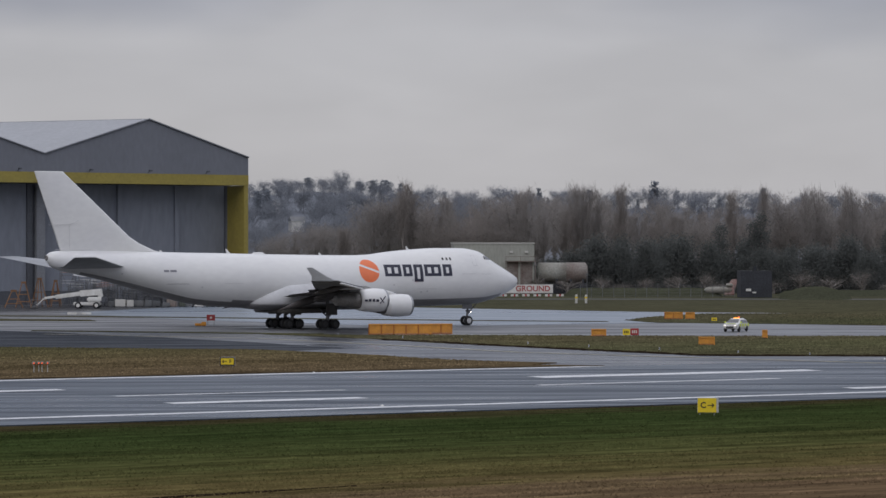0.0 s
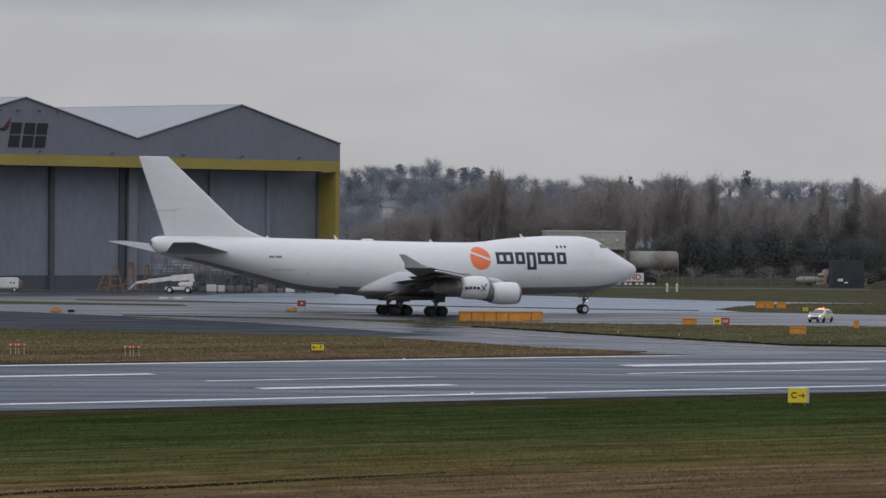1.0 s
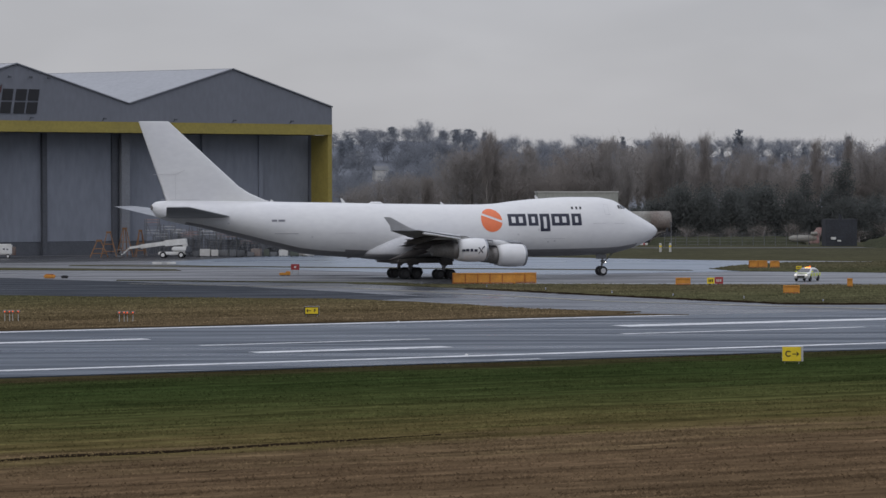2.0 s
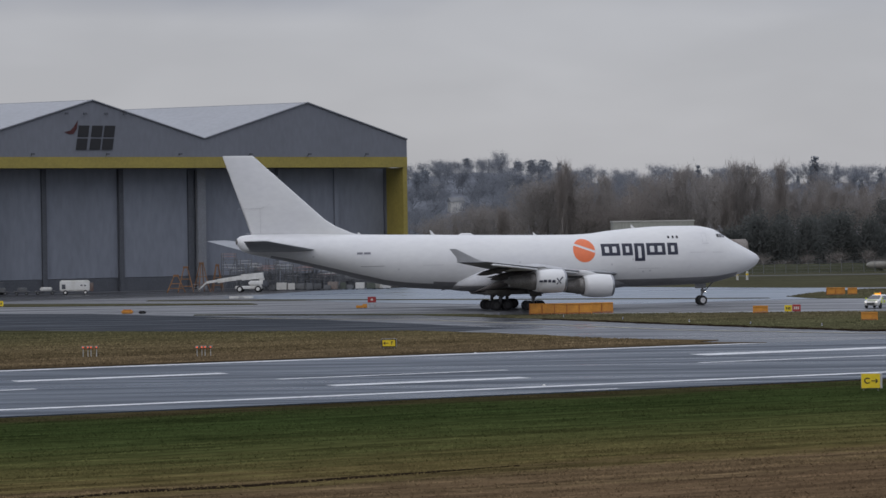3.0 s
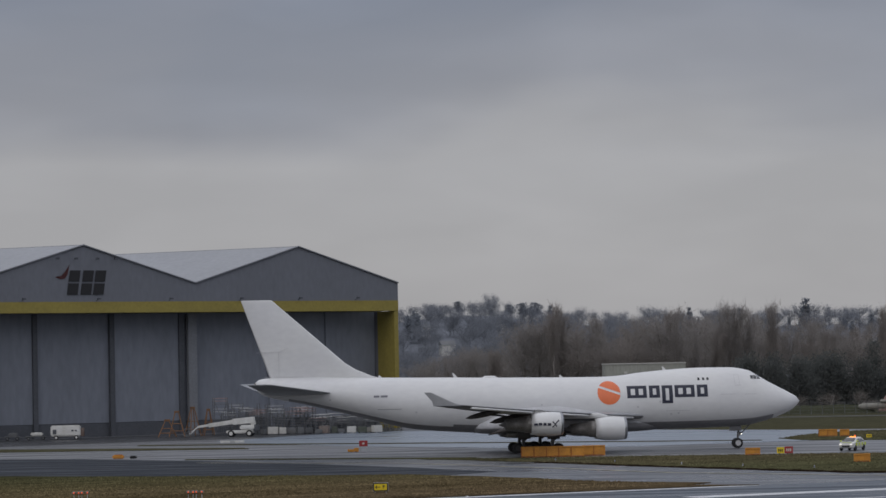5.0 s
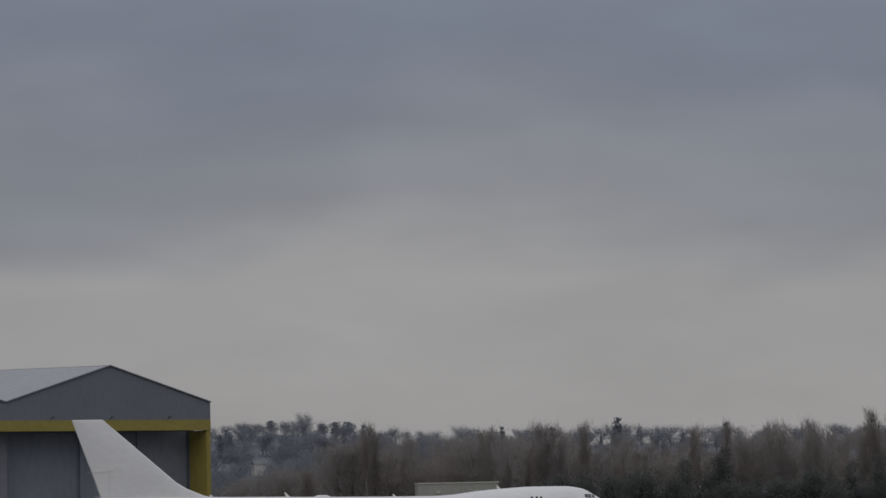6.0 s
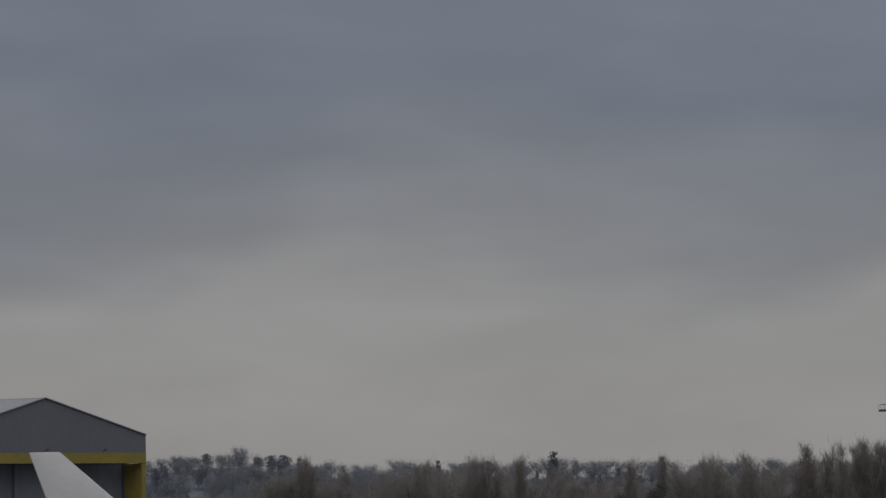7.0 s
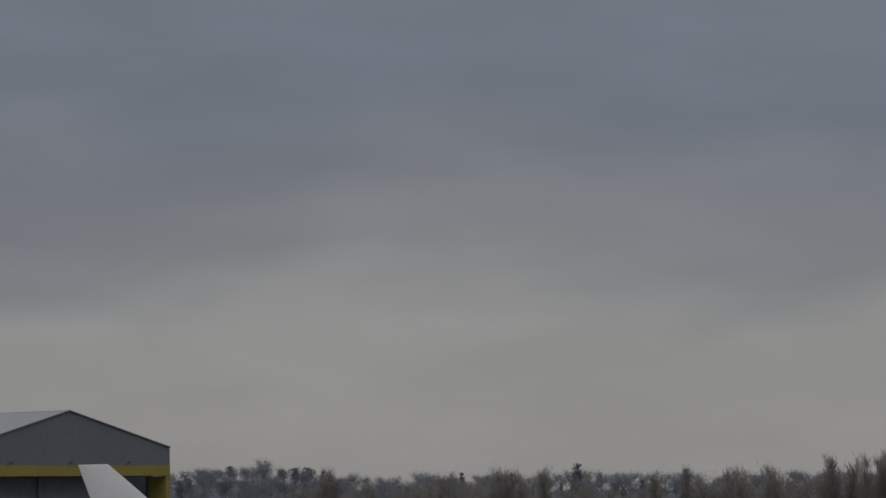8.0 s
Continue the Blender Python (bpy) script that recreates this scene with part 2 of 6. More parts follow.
M["wing_under"] = material("shaded_underwing_paint", (0.25, 0.25, 0.26), 0.5, scale=0.4, amount=0.15, grain=3, tint=(0.17, 0.16, 0.155))
M["marking"] = material("dark_grey_marking", (0.20, 0.20, 0.23), 0.5, scale=1, amount=0.1, grain=4)
M["emblem_red"] = material("dull_red_emblem_paint", (0.15, 0.055, 0.055), 0.6, scale=0.8, amount=0.2, grain=3)
M["road"] = material("dull_road_surface", (0.11, 0.11, 0.105), 0.9, scale=0.1, amount=0.2, grain=2, spec=0.1)
M["hangar_mirror"] = material("wet_apron_reflection", (0.052, 0.054, 0.058), 0.45, scale=0.05, amount=0.35, grain=0.9, bump=0.006, warp=(1, 5, 1), rough_swing=0.2, spec=0.35)
M["hub"] = material("dark_wheel_hub", (0.05, 0.05, 0.053), 0.7, scale=2, amount=0.25, grain=8)
M["bare_metal"] = material("bright_lip_metal", (0.35, 0.36, 0.38), 0.35, metal=0.8, scale=1.5, amount=0.12, grain=6)
M["strut"] = material("gear_steel", (0.16, 0.16, 0.165), 0.55, metal=0.2, scale=2, amount=0.2, grain=9)
M["rubber"] = material("tyre_rubber", (0.022, 0.022, 0.024), 0.85, scale=2, amount=0.25, grain=12)
M["shade_well"] = material("dark_gear_and_shade", (0.10, 0.095, 0.085), 0.7, scale=1.5, amount=0.3, grain=5)
M["glass"] = material("dark_window_glass", (0.02, 0.022, 0.026), 0.08, scale=1, amount=0.1, grain=3, coat=0.5)
M["seam"] = material("grey_marking", (0.55, 0.55, 0.56), 0.5, scale=1, amount=0.1, grain=4)
M["lamp"] = material("landing_light", (1.0, 0.93, 0.8), 0.3, glow=5.0)
M["lamp_soft"] = material("lit_headlight_glass", (1.0, 0.96, 0.88), 0.2, glow=0.7)
M["clad"] = material("grey_wall_cladding", (0.162, 0.172, 0.198), 0.55, scale=0.12, amount=0.07, grain=1.5, warp=(1, 1, 0.4))
M["clad_roof"] = material("pale_roof_sheet", (0.31, 0.32, 0.34), 0.5, scale=0.1, amount=0.08, grain=1.2)
M["door_panel"] = material("grey_door_sheet", (0.195, 0.212, 0.250), 0.5, scale=0.15, amount=0.10, grain=1.2, warp=(1, 1, 0.3))
M["door_post"] = material("dark_door_post", (0.08, 0.086, 0.10), 0.6, scale=0.5, amount=0.15, grain=3)
M["pillar"] = material("light_grey_pillar", (0.20, 0.21, 0.23), 0.5, scale=0.4, amount=0.1, grain=3)
M["yellow"] = material("yellow_steel_paint", (0.31, 0.25, 0.055), 0.6, scale=0.2, amount=0.10, grain=2, tint=(0.26, 0.21, 0.05))
M["cream"] = material("cream_wall_sheet", (0.52, 0.51, 0.48), 0.6, scale=0.2, amount=0.08, grain=2)
M["red"] = material("red_paint", (0.36, 0.04, 0.04), 0.45, scale=1.0, amount=0.12, grain=4)
M["faded_red"] = material("faded_red_paint", (0.26, 0.13, 0.12), 0.7, scale=0.8, amount=0.3, grain=3, tint=(0.40, 0.30, 0.27))
M["sign_black"] = material("black_sign_ink", (0.015, 0.015, 0.017), 0.5, scale=2, amount=0.1, grain=6)
M["sign_yellow"] = material("yellow_sign_face", (0.78, 0.58, 0.02), 0.4, scale=1.2, amount=0.06, grain=5)
M["sign_grey"] = material("sign_frame_grey", (0.45, 0.45, 0.44), 0.5, scale=2, amount=0.12, grain=6)
M["barrier"] = material("orange_board_paint", (0.66, 0.29, 0.035), 0.55, scale=0.7, amount=0.14, grain=5, tint=(0.50, 0.21, 0.03))
M["barrier_dark"] = material("orange_frame_paint", (0.40, 0.13, 0.02), 0.55, scale=0.7, amount=0.15, grain=5)
M["white_paint"] = material("white_equipment_paint", (0.68, 0.68, 0.66), 0.45, scale=0.8, amount=0.08, grain=5, tint=(0.55, 0.54, 0.5))
M["steel"] = material("weathered_steel", (0.16, 0.165, 0.17), 0.5, metal=0.3, scale=0.9, amount=0.25, grain=6)
M["orange_steel"] = material("orange_trestle_paint", (0.23, 0.115, 0.05), 0.55, scale=0.8, amount=0.2, grain=5)
M["faded_tank"] = material("faded_tank_paint", (0.30, 0.30, 0.27), 0.7, scale=0.3, amount=0.2, grain=3, tint=(0.2, 0.18, 0.15))
M["rust"] = material("rusty_tank_steel", (0.24, 0.22, 0.20), 0.75, scale=0.25, amount=0.25, grain=3, tint=(0.13, 0.085, 0.07))
M["olive_sheet"] = material("olive_building_sheet", (0.34, 0.345, 0.305), 0.65, scale=0.2, amount=0.12, grain=2, warp=(1, 1, 0.3))
M["black_rig"] = material("sooty_black_steel", (0.034, 0.037, 0.045), 0.8, scale=0.4, amount=0.3, grain=3)
M["mesh_green"] = material("fence_mesh_green", (0.085, 0.095, 0.075), 0.8, scale=0.3, amount=0.2, grain=4)
M["hi_vis"] = material("yellow_green_livery", (0.62, 0.72, 0.05), 0.4, scale=1.5, amount=0.05, grain=5)
M["blue"] = material("blue_livery", (0.03, 0.07, 0.30), 0.4, scale=1.5, amount=0.05, grain=5)
M["amber_lamp"] = material("amber_beacon", (1.0, 0.40, 0.03), 0.3, glow=1.7)
M["red_lamp"] = material("red_orange_lamp", (0.9, 0.13, 0.03), 0.3, glow=0.9)
M["bark"] = material("winter_bark", (0.26, 0.235, 0.215), 0.9, scale=0.5, amount=0.25, grain=5)
M["twig"] = material("bare_brown_twigs", (0.285, 0.258, 0.238), 0.95, scale=0.15, amount=0.08, grain=2, per_island=0.05, spec=0.0, through_light=0.5)
M["twig_grey"] = material("bare_grey_twigs", (0.305, 0.284, 0.268), 0.95, scale=0.15, amount=0.08, grain=2, per_island=0.05, spec=0.0, through_light=0.5)
M["scrub_twig"] = material("dark_scrub_twigs", (0.20, 0.182, 0.165), 0.95, scale=0.15, amount=0.1, grain=2, per_island=0.1, spec=0.0, through_light=0.4)
M["needle"] = material("dark_evergreen_leaf", (0.138, 0.146, 0.139), 0.95, scale=0.3, amount=0.06, grain=3, per_island=0.04, spec=0.0, through_light=0.5)
# the blue-grey haze of distance is put into the hill's colours
M["hill_twig"] = material("haze_tinted_wood", (0.245, 0.260, 0.286), 0.95, scale=0.1, amount=0.08, grain=1, per_island=0.04, spec=0.0, through_light=0.5)
M["hill_needle"] = material("haze_tinted_dark_wood", (0.215, 0.236, 0.264), 0.95, scale=0.1, amount=0.08, grain=1, per_island=0.04, spec=0.0, through_light=0.5)
M["hill_bark"] = material("haze_tinted_bark", (0.17, 0.18, 0.20), 0.95, scale=0.3, amount=0.1, grain=2)
M["hill"] = material("haze_tinted_slope", (0.185, 0.198, 0.224), 0.95, scale=0.03, amount=0.14, grain=0.3, spec=0.0)
M["bank_grass"] = material("dull_bank_grass", (0.060, 0.063, 0.042), 0.95, scale=0.2, amount=0.2, grain=2.5, bump=0.05, spec=0.0)


# ---- small builders ----
def link(name, bm, mat, parent=None, label="", smooth=False):
    me = bpy.data.meshes.new(name)
    bm.normal_update()
    bm.to_mesh(me)
    bm.free()
    for x in (mat if isinstance(mat, (list, tuple)) else [mat]):
        me.materials.append(x)
    if smooth:
        for f in me.polygons:
            f.use_smooth = True
    ob = new(name, me)
    if parent:
        ob.parent = parent
    if label:
        ob["label"] = label
    return ob


def part(name, bm, mat, parent, label="", smooth=False):
    return link(name, bm, mat, parent, label, smooth)


def thing(name, label, category, m=None, group="", kind=""):
    e = new(name)
    e.empty_display_size = 0.5
    if m is not None:
        e.matrix_basis = m
    return tagged(e, label, category, group, kind)


def box(bm, x0, x1, y0, y1, z0, z1, bevel=0.0, m=None):
    made = bmesh.ops.create_cube(bm, size=1.0)["verts"]
    t = Matrix.Translation(((x0 + x1) / 2, (y0 + y1) / 2, (z0 + z1) / 2)) @ Matrix.Diagonal((abs(x1 - x0), abs(y1 - y0), abs(z1 - z0), 1))
    bmesh.ops.transform(bm, matrix=(m @ t if m else t), verts=made)
    if bevel:
        edges = list({e for v in made for e in v.link_edges})
        bmesh.ops.bevel(bm, geom=edges, offset=bevel, segments=2, affect="EDGES", clamp_overlap=True)


def rod(bm, a, b, r0, r1=None, n=8):
    a, b = Vector(a), Vector(b)
    d = b - a
    made = bmesh.ops.create_cone(bm, cap_ends=True, segments=n, radius1=r0, radius2=r0 if r1 is None else r1, depth=d.length)["verts"]
    bmesh.ops.transform(bm, matrix=Matrix.Translation((a + b) / 2) @ d.to_track_quat("Z", "Y").to_matrix().to_4x4(), verts=made)


def rings(bm, loops, closed_ends=True, wrap=True):
    """Skins loops of equally many points."""
    vs = [[bm.verts.new(p) for p in lp] for lp in loops]
    n = len(vs[0])
    for a, b in zip(vs, vs[1:]):
        for i in range(n if wrap else n - 1):
            j = (i + 1) % n
            try:
                bm.faces.new((a[i], a[j], b[j], b[i]))
            except ValueError:
                pass
    if closed_ends:
        for lp in (vs[0], vs[-1]):
            try:
                bm.faces.new(lp)
            except ValueError:
                pass
    return vs


def turned(bm, profile, centre, axis="x", n=28):
    """A solid of revolution: profile of (along, radius)."""
    cx, cy, cz = centre
    loops = []
    for s, r in profile:
        lp = []
        for i in range(n):
            a = 2 * math.pi * i / n
            c, d = r * math.cos(a), r * math.sin(a)
            lp.append((cx + s, cy + c, cz + d) if axis == "x" else (cx + c, cy + s, cz + d) if axis == "y" else (cx + c, cy + d, cz + s))
        loops.append(lp)
    rings(bm, loops)
    bmesh.ops.recalc_face_normals(bm, faces=bm.faces)


def words(name, text, size, m, mat, parent, width=None):
    """Flat raised letters in Blender's own font."""
    cu = bpy.data.curves.new(name, "FONT")
    cu.body, cu.size, cu.extrude, cu.align_x, cu.align_y = text, size, 0.01, "CENTER", "CENTER"
    cu.offset = 0.022 * size
    tmp = bpy.data.objects.new(name, cu)
    scene.collection.objects.link(tmp)
    me = bpy.data.meshes.new_from_object(tmp.evaluated_get(bpy.context.evaluated_depsgraph_get()))
    bpy.data.objects.remove(tmp)
    if width:
        xs = [v.co.x for v in me.vertices]
        k = width / (max(xs) - min(xs))
        for v in me.vertices:
            v.co.x *= k
    me.transform(m)
    me.materials.clear()
    me.materials.append(mat)
    ob = new(name, me)
    ob.parent = parent
    return ob


# ---- ground ----
def patch(name, points, z, mat, label, jag=0.0, step=6.0, depth=0.12, category="ground", wet=False):
    """A flat piece of ground with a side edge; jag roughens its outline."""
    pts = []
    for a, b in zip(points, points[1:] + points[:1]):
        a, b = Vector(a), Vector(b)
        k = max(1, int((b - a).length / step)) if jag and (b - a).length < 400 else 1
        for i in range(k):
            p = a.lerp(b, i / k)
            if jag and i:
                side = Vector((-(b - a).y, (b - a).x)).normalized()
                p = p + side * jag * (noise.noise((p.x * 0.13, p.y * 0.13, z * 10)) + 0.6 * noise.noise((p.x * 0.5, p.y * 0.5, 3)))
            pts.append(p)
    bm = bmesh.new()
    top = [bm.verts.new((p.x, p.y, z)) for p in pts]
    low = [bm.verts.new((p.x, p.y, z - depth)) for p in pts]
    f = bm.faces.new(top)
    for i in range(len(pts)):
        j = (i + 1) % len(pts)
        bm.faces.new((top[i], low[i], low[j], top[j]))
    bm.normal_update()
    bmesh.ops.triangulate(bm, faces=[f])
    bmesh.ops.recalc_face_normals(bm, faces=bm.faces)
    return tagged(link(name, bm, mat), label, category, kind="structure")


def uv(u, v):
    """A point by metres along and across the runway."""
    return (u * math.cos(RUN) - v * math.sin(RUN), u * math.sin(RUN) + v * math.cos(RUN))


bm = bmesh.new()
bmesh.ops.create_circle(bm, cap_ends=True, segments=64, radius=4500)
tagged(link("ground", bm, M["grass"]), "rough winter grass and bare earth beside a runway", "ground", kind="structure")
patch("ground_far", [(-900, 470), (-900, 1500), (1400, 1500), (1400, 300), (230, 300), (120, 380), (60, 452), (20, 500)], 0.02, M["far_grass"],
      "flat green airfield grass reaching to the woods", depth=0.02)
RUNWAY0, RUNWAY1 = 170.4, 226.4
patch("taxiway", [uv(-500, 224), uv(330, 224), (230, 380), (230, 404), (100, 455), (88, 463), (57, 477), (45, 489), (32, 502), (10, 530), (-1.4, 551.5), (-30, 600), (-600, 600)],
      0.05, M["concrete"], "damp grey concrete taxiway and apron", jag=0.5, step=8, category="taxiway")
patch("runway", [uv(-700, RUNWAY0), uv(900, RUNWAY0), uv(900, RUNWAY1), uv(-700, RUNWAY1)], 0.07, M["asphalt"], "wet grey asphalt runway with worn white markings", jag=0, category="runway")
patch("taxiway_link", [(-120, 402), (-30, 376), (10, 357), (30, 320), (44, 289), (60, 288.5), uv(330, 231), uv(330, 225), uv(146, 225), (20, 275), (12, 291), (0, 310), (-47, 329), (-120, 360)],
      0.075, M["tarmac"], "smooth damp tarmac taxiway joining a runway", category="taxiway")
patch("taxiway_dark", [(-200, 440), (-120, 411), (-56.5, 395), (-41, 387), (-25.6, 370), (-11.3, 350), (0.6, 330), (9, 313), (4, 306), (-10, 309), (-47, 327), (-120, 352), (-200, 380)],
      0.10, M["dark_tar"], "dark fresh tarmac taxiway surface", jag=0.5, category="taxiway")
# wet apron, its colour darkened as the hangar's reflection
patch("apron_reflection", [(-150, 452), (-112, 476), (-1.4, 550.5), (22, 519), (-40, 478), (-90, 445), (-150, 420)], 0.06, M["hangar_mirror"],
      "wet apron with the dark hangar reflection in its colour", jag=0.8, category="apron")
patch("apron_wet", [(14, 400), (30, 398), (54, 410), (52, 423), (62, 450), (70, 464), (57, 476.5), (45, 488.5), (32, 501), (12, 520), (-10, 520), (-30, 470), (-10, 430)],
      0.08, M["wet"], "wet shining concrete apron tinted by reflected sky", jag=0.6, category="apron")
# grass islands stand a little above the pavement
patch("grass_island", [uv(-400, RUNWAY1 + 1.0), uv(140, RUNWAY1 + 0.8), (30.5, 266.5), (24.5, 269), (27, 273.5), (17, 281), (12.2, 292), (0.6, 308), (-21.8, 315), (-47.2, 329), (-120, 356), (-260, 405)],
      0.15, M["island_grass"], "dry brown grass between a runway and a taxiway", jag=0.9, step=2.5, category="grass")
VERGE = [(0.7, 361), (5.6, 354), (14.2, 339.6), (25.2, 319.3), (35.1, 303), (42.6, 291), (60, 288), (120, 317.5), (172, 343), (120, 346), (51.4, 350), (31, 353.5), (13.5, 356)]
WEDGE = [(51.2, 422.9), (57, 440), (67.6, 459), (84, 462), (100, 452), (230, 396), (230, 372), (120, 388), (82.4, 395.7), (59.7, 407.8), (53.2, 412)]
patch("grass_verge", VERGE,
      0.14, M["far_grass"], "green and brown grass verge beside a taxiway", jag=0.7, step=2.5, category="grass")
patch("grass_wedge", WEDGE,
      0.13, M["far_grass"], "green grass wedge between two taxiways", jag=0.7, step=2.5, category="grass")
patch("grass_strip", [(-130, 470), (-64, 447), (-23, 428), (-22, 422), (-61, 430), (-130, 452)], 0.12, M["far_grass"], "thin grass strip across an apron", jag=0.7, step=2.5, category="grass")
patch("grass_strip", [(-27.5, 378), (8, 362.5), (8, 359.5), (-27.5, 375)], 0.12, M["far_grass"], "thin grass strip beside a taxiway", jag=0.5, step=2.5, category="grass")
patch("grass_strip", [(-40, 455), (-22, 449), (30, 424), (48, 417), (48, 414), (30, 420), (-22, 444), (-40, 451)], 0.12, M["far_grass"], "thin grass strip across an apron", jag=0.5, step=2.5, category="grass")
patch("perimeter_road", [(-100, 596), (300, 570), (300, 562), (-100, 588)], 0.06, M["road"], "narrow pale perimeter road", category="road")

patch("furrow", [(-26, 114.0), (-15.8, 122.6), (-11.6, 126.6), (-7.6, 128.2), (-2.6, 132.0), (0.6, 134.2), (4.5, 137.2), (4.5, 137.7), (0.6, 135.1), (-2.6, 133.1), (-7.6, 129.4), (-11.6, 127.8), (-15.8, 123.9), (-26, 115.2)],
      0.02, M["soil"], "dark ragged wheel rut in the grass", jag=0.45, step=0.8, depth=0.02)


def stripe(name, u0, u1, v0, v1, z=0.085, mat="line", label="worn white painted runway line"):
    patch(name, [uv(u0, v0), uv(u1, v0), uv(u1, v1), uv(u0, v1)], z, M[mat], label, depth=0.008, category="marking")


def along(x, y):
    return x * math.cos(RUN) + y * math.sin(RUN), -x * math.sin(RUN) + y * math.cos(RUN)


stripe("edge_line", -500, 700, 176.0, 177.2)
stripe("edge_line", -500, 146, 224.4, 225.7)
MARKS = [((-29.3, 219.9), (-14.0, 225.8), 1.8), ((-60, 193), (-25.5, 207.2), 0.7), ((-6.4, 207.9), (8.0, 212.7), 1.8), ((-10.3, 217.3), (6.8, 224.3), 0.7),
         ((21.9, 246.6), (48, 256.5), 2.8), ((21.2, 232.4), (42, 241.5), 0.8), ((44, 226), (70, 238), 1.8), ((10, 196.6), (13, 197.9), 0.4)]
for a, b, w in MARKS:
    (u0, v0), (u1, v1) = along(*a), along(*b)
    v = (v0 + v1) / 2
    stripe("touchdown_mark", u0, u1, v - w / 2, v + w / 2)
for a, b in [((0, 345), (14, 322)), ((14, 322), (26, 300)), ((26, 300), (60, 268)), ((-25, 362), (0, 345))]:
    a, b = Vector(a), Vector(b)
    s = Vector((-(b - a).y, (b - a).x)).normalized() * 0.35
    patch("taxi_line", [tuple(a - s), tuple(b - s), tuple(b + s), tuple(a + s)], 0.112, M["line_yellow"], "faded yellow painted taxiway line", depth=0.008, category="marking")

# ---- hangar ----
HL, HR = Vector((-72.4, 504.0)), Vector((-1.45, 551.0))
HW = (HR - HL).length
HANG = Matrix.Translation((HL.x, HL.y, 0)) @ Matrix.Rotation(math.atan2(HR.y - HL.y, HR.x - HL.x), 4, "Z")  # x along the front, y into the hangar
EAVE, RIDGE, BAND0, BAND1, DEEP, RECESS = 26.0, 32.4, 21.1, 23.0, 92.0, 5.6
hangar = thing("hangar", "twin-gabled grey aircraft hangar with yellow door surround", "hangar", HANG)
MID = HW / 2 + 0.6
SKEW = Matrix(((1, -0.457, 0, 0), (0, 1, 0, 0), (0, 0, 1, 0), (0, 0, 0, 1)))  # the hall runs back at a slant


def gable(bm, y0, y1, low):
    outline = [(0, low), (HW, low), (HW, EAVE), ((MID + HW) / 2, RIDGE), (MID, EAVE + 0.2), (MID / 2, RIDGE), (0, EAVE)]
    front = [bm.verts.new((x, y0, z)) for x, z in outline]
    rear = [bm.verts.new((x, y1, z)) for x, z in outline]
    bm.faces.new(front)
    bm.faces.new(rear[::-1])
    for i in range(len(outline)):
        j = (i + 1) % len(outline)
        bm.faces.new((front[j], front[i], rear[i], rear[j]))
    bm.normal_update()
    bmesh.ops.triangulate(bm, faces=[f for f in bm.faces if len(f.verts) > 4])
    bmesh.ops.recalc_face_normals(bm, faces=bm.faces)


bm = bmesh.new()
gable(bm, 0.0, 0.6, BAND1)
part("gable_wall", bm, M["clad"], hangar)
bm = bmesh.new()
box(bm, 0, HW, -0.12, 1.2, BAND0, BAND1, 0.05)
part("door_header", bm, M["yellow"], hangar, "yellow steel door header")
for x0, x1, nm in ((0.0, 1.3, "door_jamb"), (HW - 0.9, HW, "door_jamb")):
    bm = bmesh.new()
    box(bm, x0, x1, 0.0, RECESS, 0, BAND0 - 0.01, 0.04)
    part(nm, bm, M["yellow"], hangar, "yellow door jamb")
bm = bmesh.new()
box(bm, 0.0, 0.5, RECESS + 0.02, DEEP, 0, EAVE - 0.02)
box(bm, HW - 0.5, HW, RECESS + 0.02, DEEP, 0, EAVE - 0.02)
box(bm, 0.5, HW - 0.5, DEEP - 0.5, DEEP, 0, EAVE - 0.02)
bmesh.ops.transform(bm, matrix=SKEW @ Matrix.Translation((0.457 * RECESS, 0, 0)), verts=bm.verts)
part("side_wall", bm, M["clad"], hangar)
for x0, x1 in ((0, MID), (MID, HW)):  # the roofs, each with two slopes
    bm = bmesh.new()
    xm = (x0 + x1) / 2
    for a, za, b, zb in ((x0, EAVE + 0.1, xm, RIDGE + 0.1), (xm, RIDGE + 0.1, x1, EAVE + 0.1)):
        vs = [(a, -0.15, za), (b, -0.15, zb), (b, DEEP, zb), (a, DEEP, za)]
        up = [bm.verts.new((x, y, z + 0.16)) for x, y, z in vs]
        dn = [bm.verts.new((x, y, z - 0.04)) for x, y, z in vs]
        bm.faces.new(up)
        bm.faces.new(dn[::-1])
        for i in range(4):
            bm.faces.new((dn[i], dn[(i + 1) % 4], up[(i + 1) % 4], up[i]))
    bmesh.ops.recalc_face_normals(bm, faces=bm.faces)
    bmesh.ops.transform(bm, matrix=SKEW, verts=bm.verts)
    roof = part("roof", bm, M["clad_roof"], hangar, "pale sheet metal roof")
    bm = bmesh.new()  # verge flashing along the gable
    for a, za, b, zb in ((x0, EAVE, xm, RIDGE), (xm, RIDGE, x1, EAVE)):
        rod(bm, (a, -0.2, za + 0.2), (b, -0.2, zb + 0.2), 0.14, n=6)
    part("verge_trim", bm, M["pillar"], hangar)
    bm = bmesh.new()
    box(bm, xm - 0.3, xm + 0.3, 0, DEEP, RIDGE + 0.10, RIDGE + 0.24, 0.05)
    bmesh.ops.transform(bm, matrix=SKEW, verts=bm.verts)
    part("ridge_cap", bm, M["clad_roof"], roof)
# door leaves stand in the recess between dark posts
POSTS = [15.0, 29.7, 43.4, 61.5, 73.3]
edges_ = [1.4] + POSTS + [HW - 1.0]
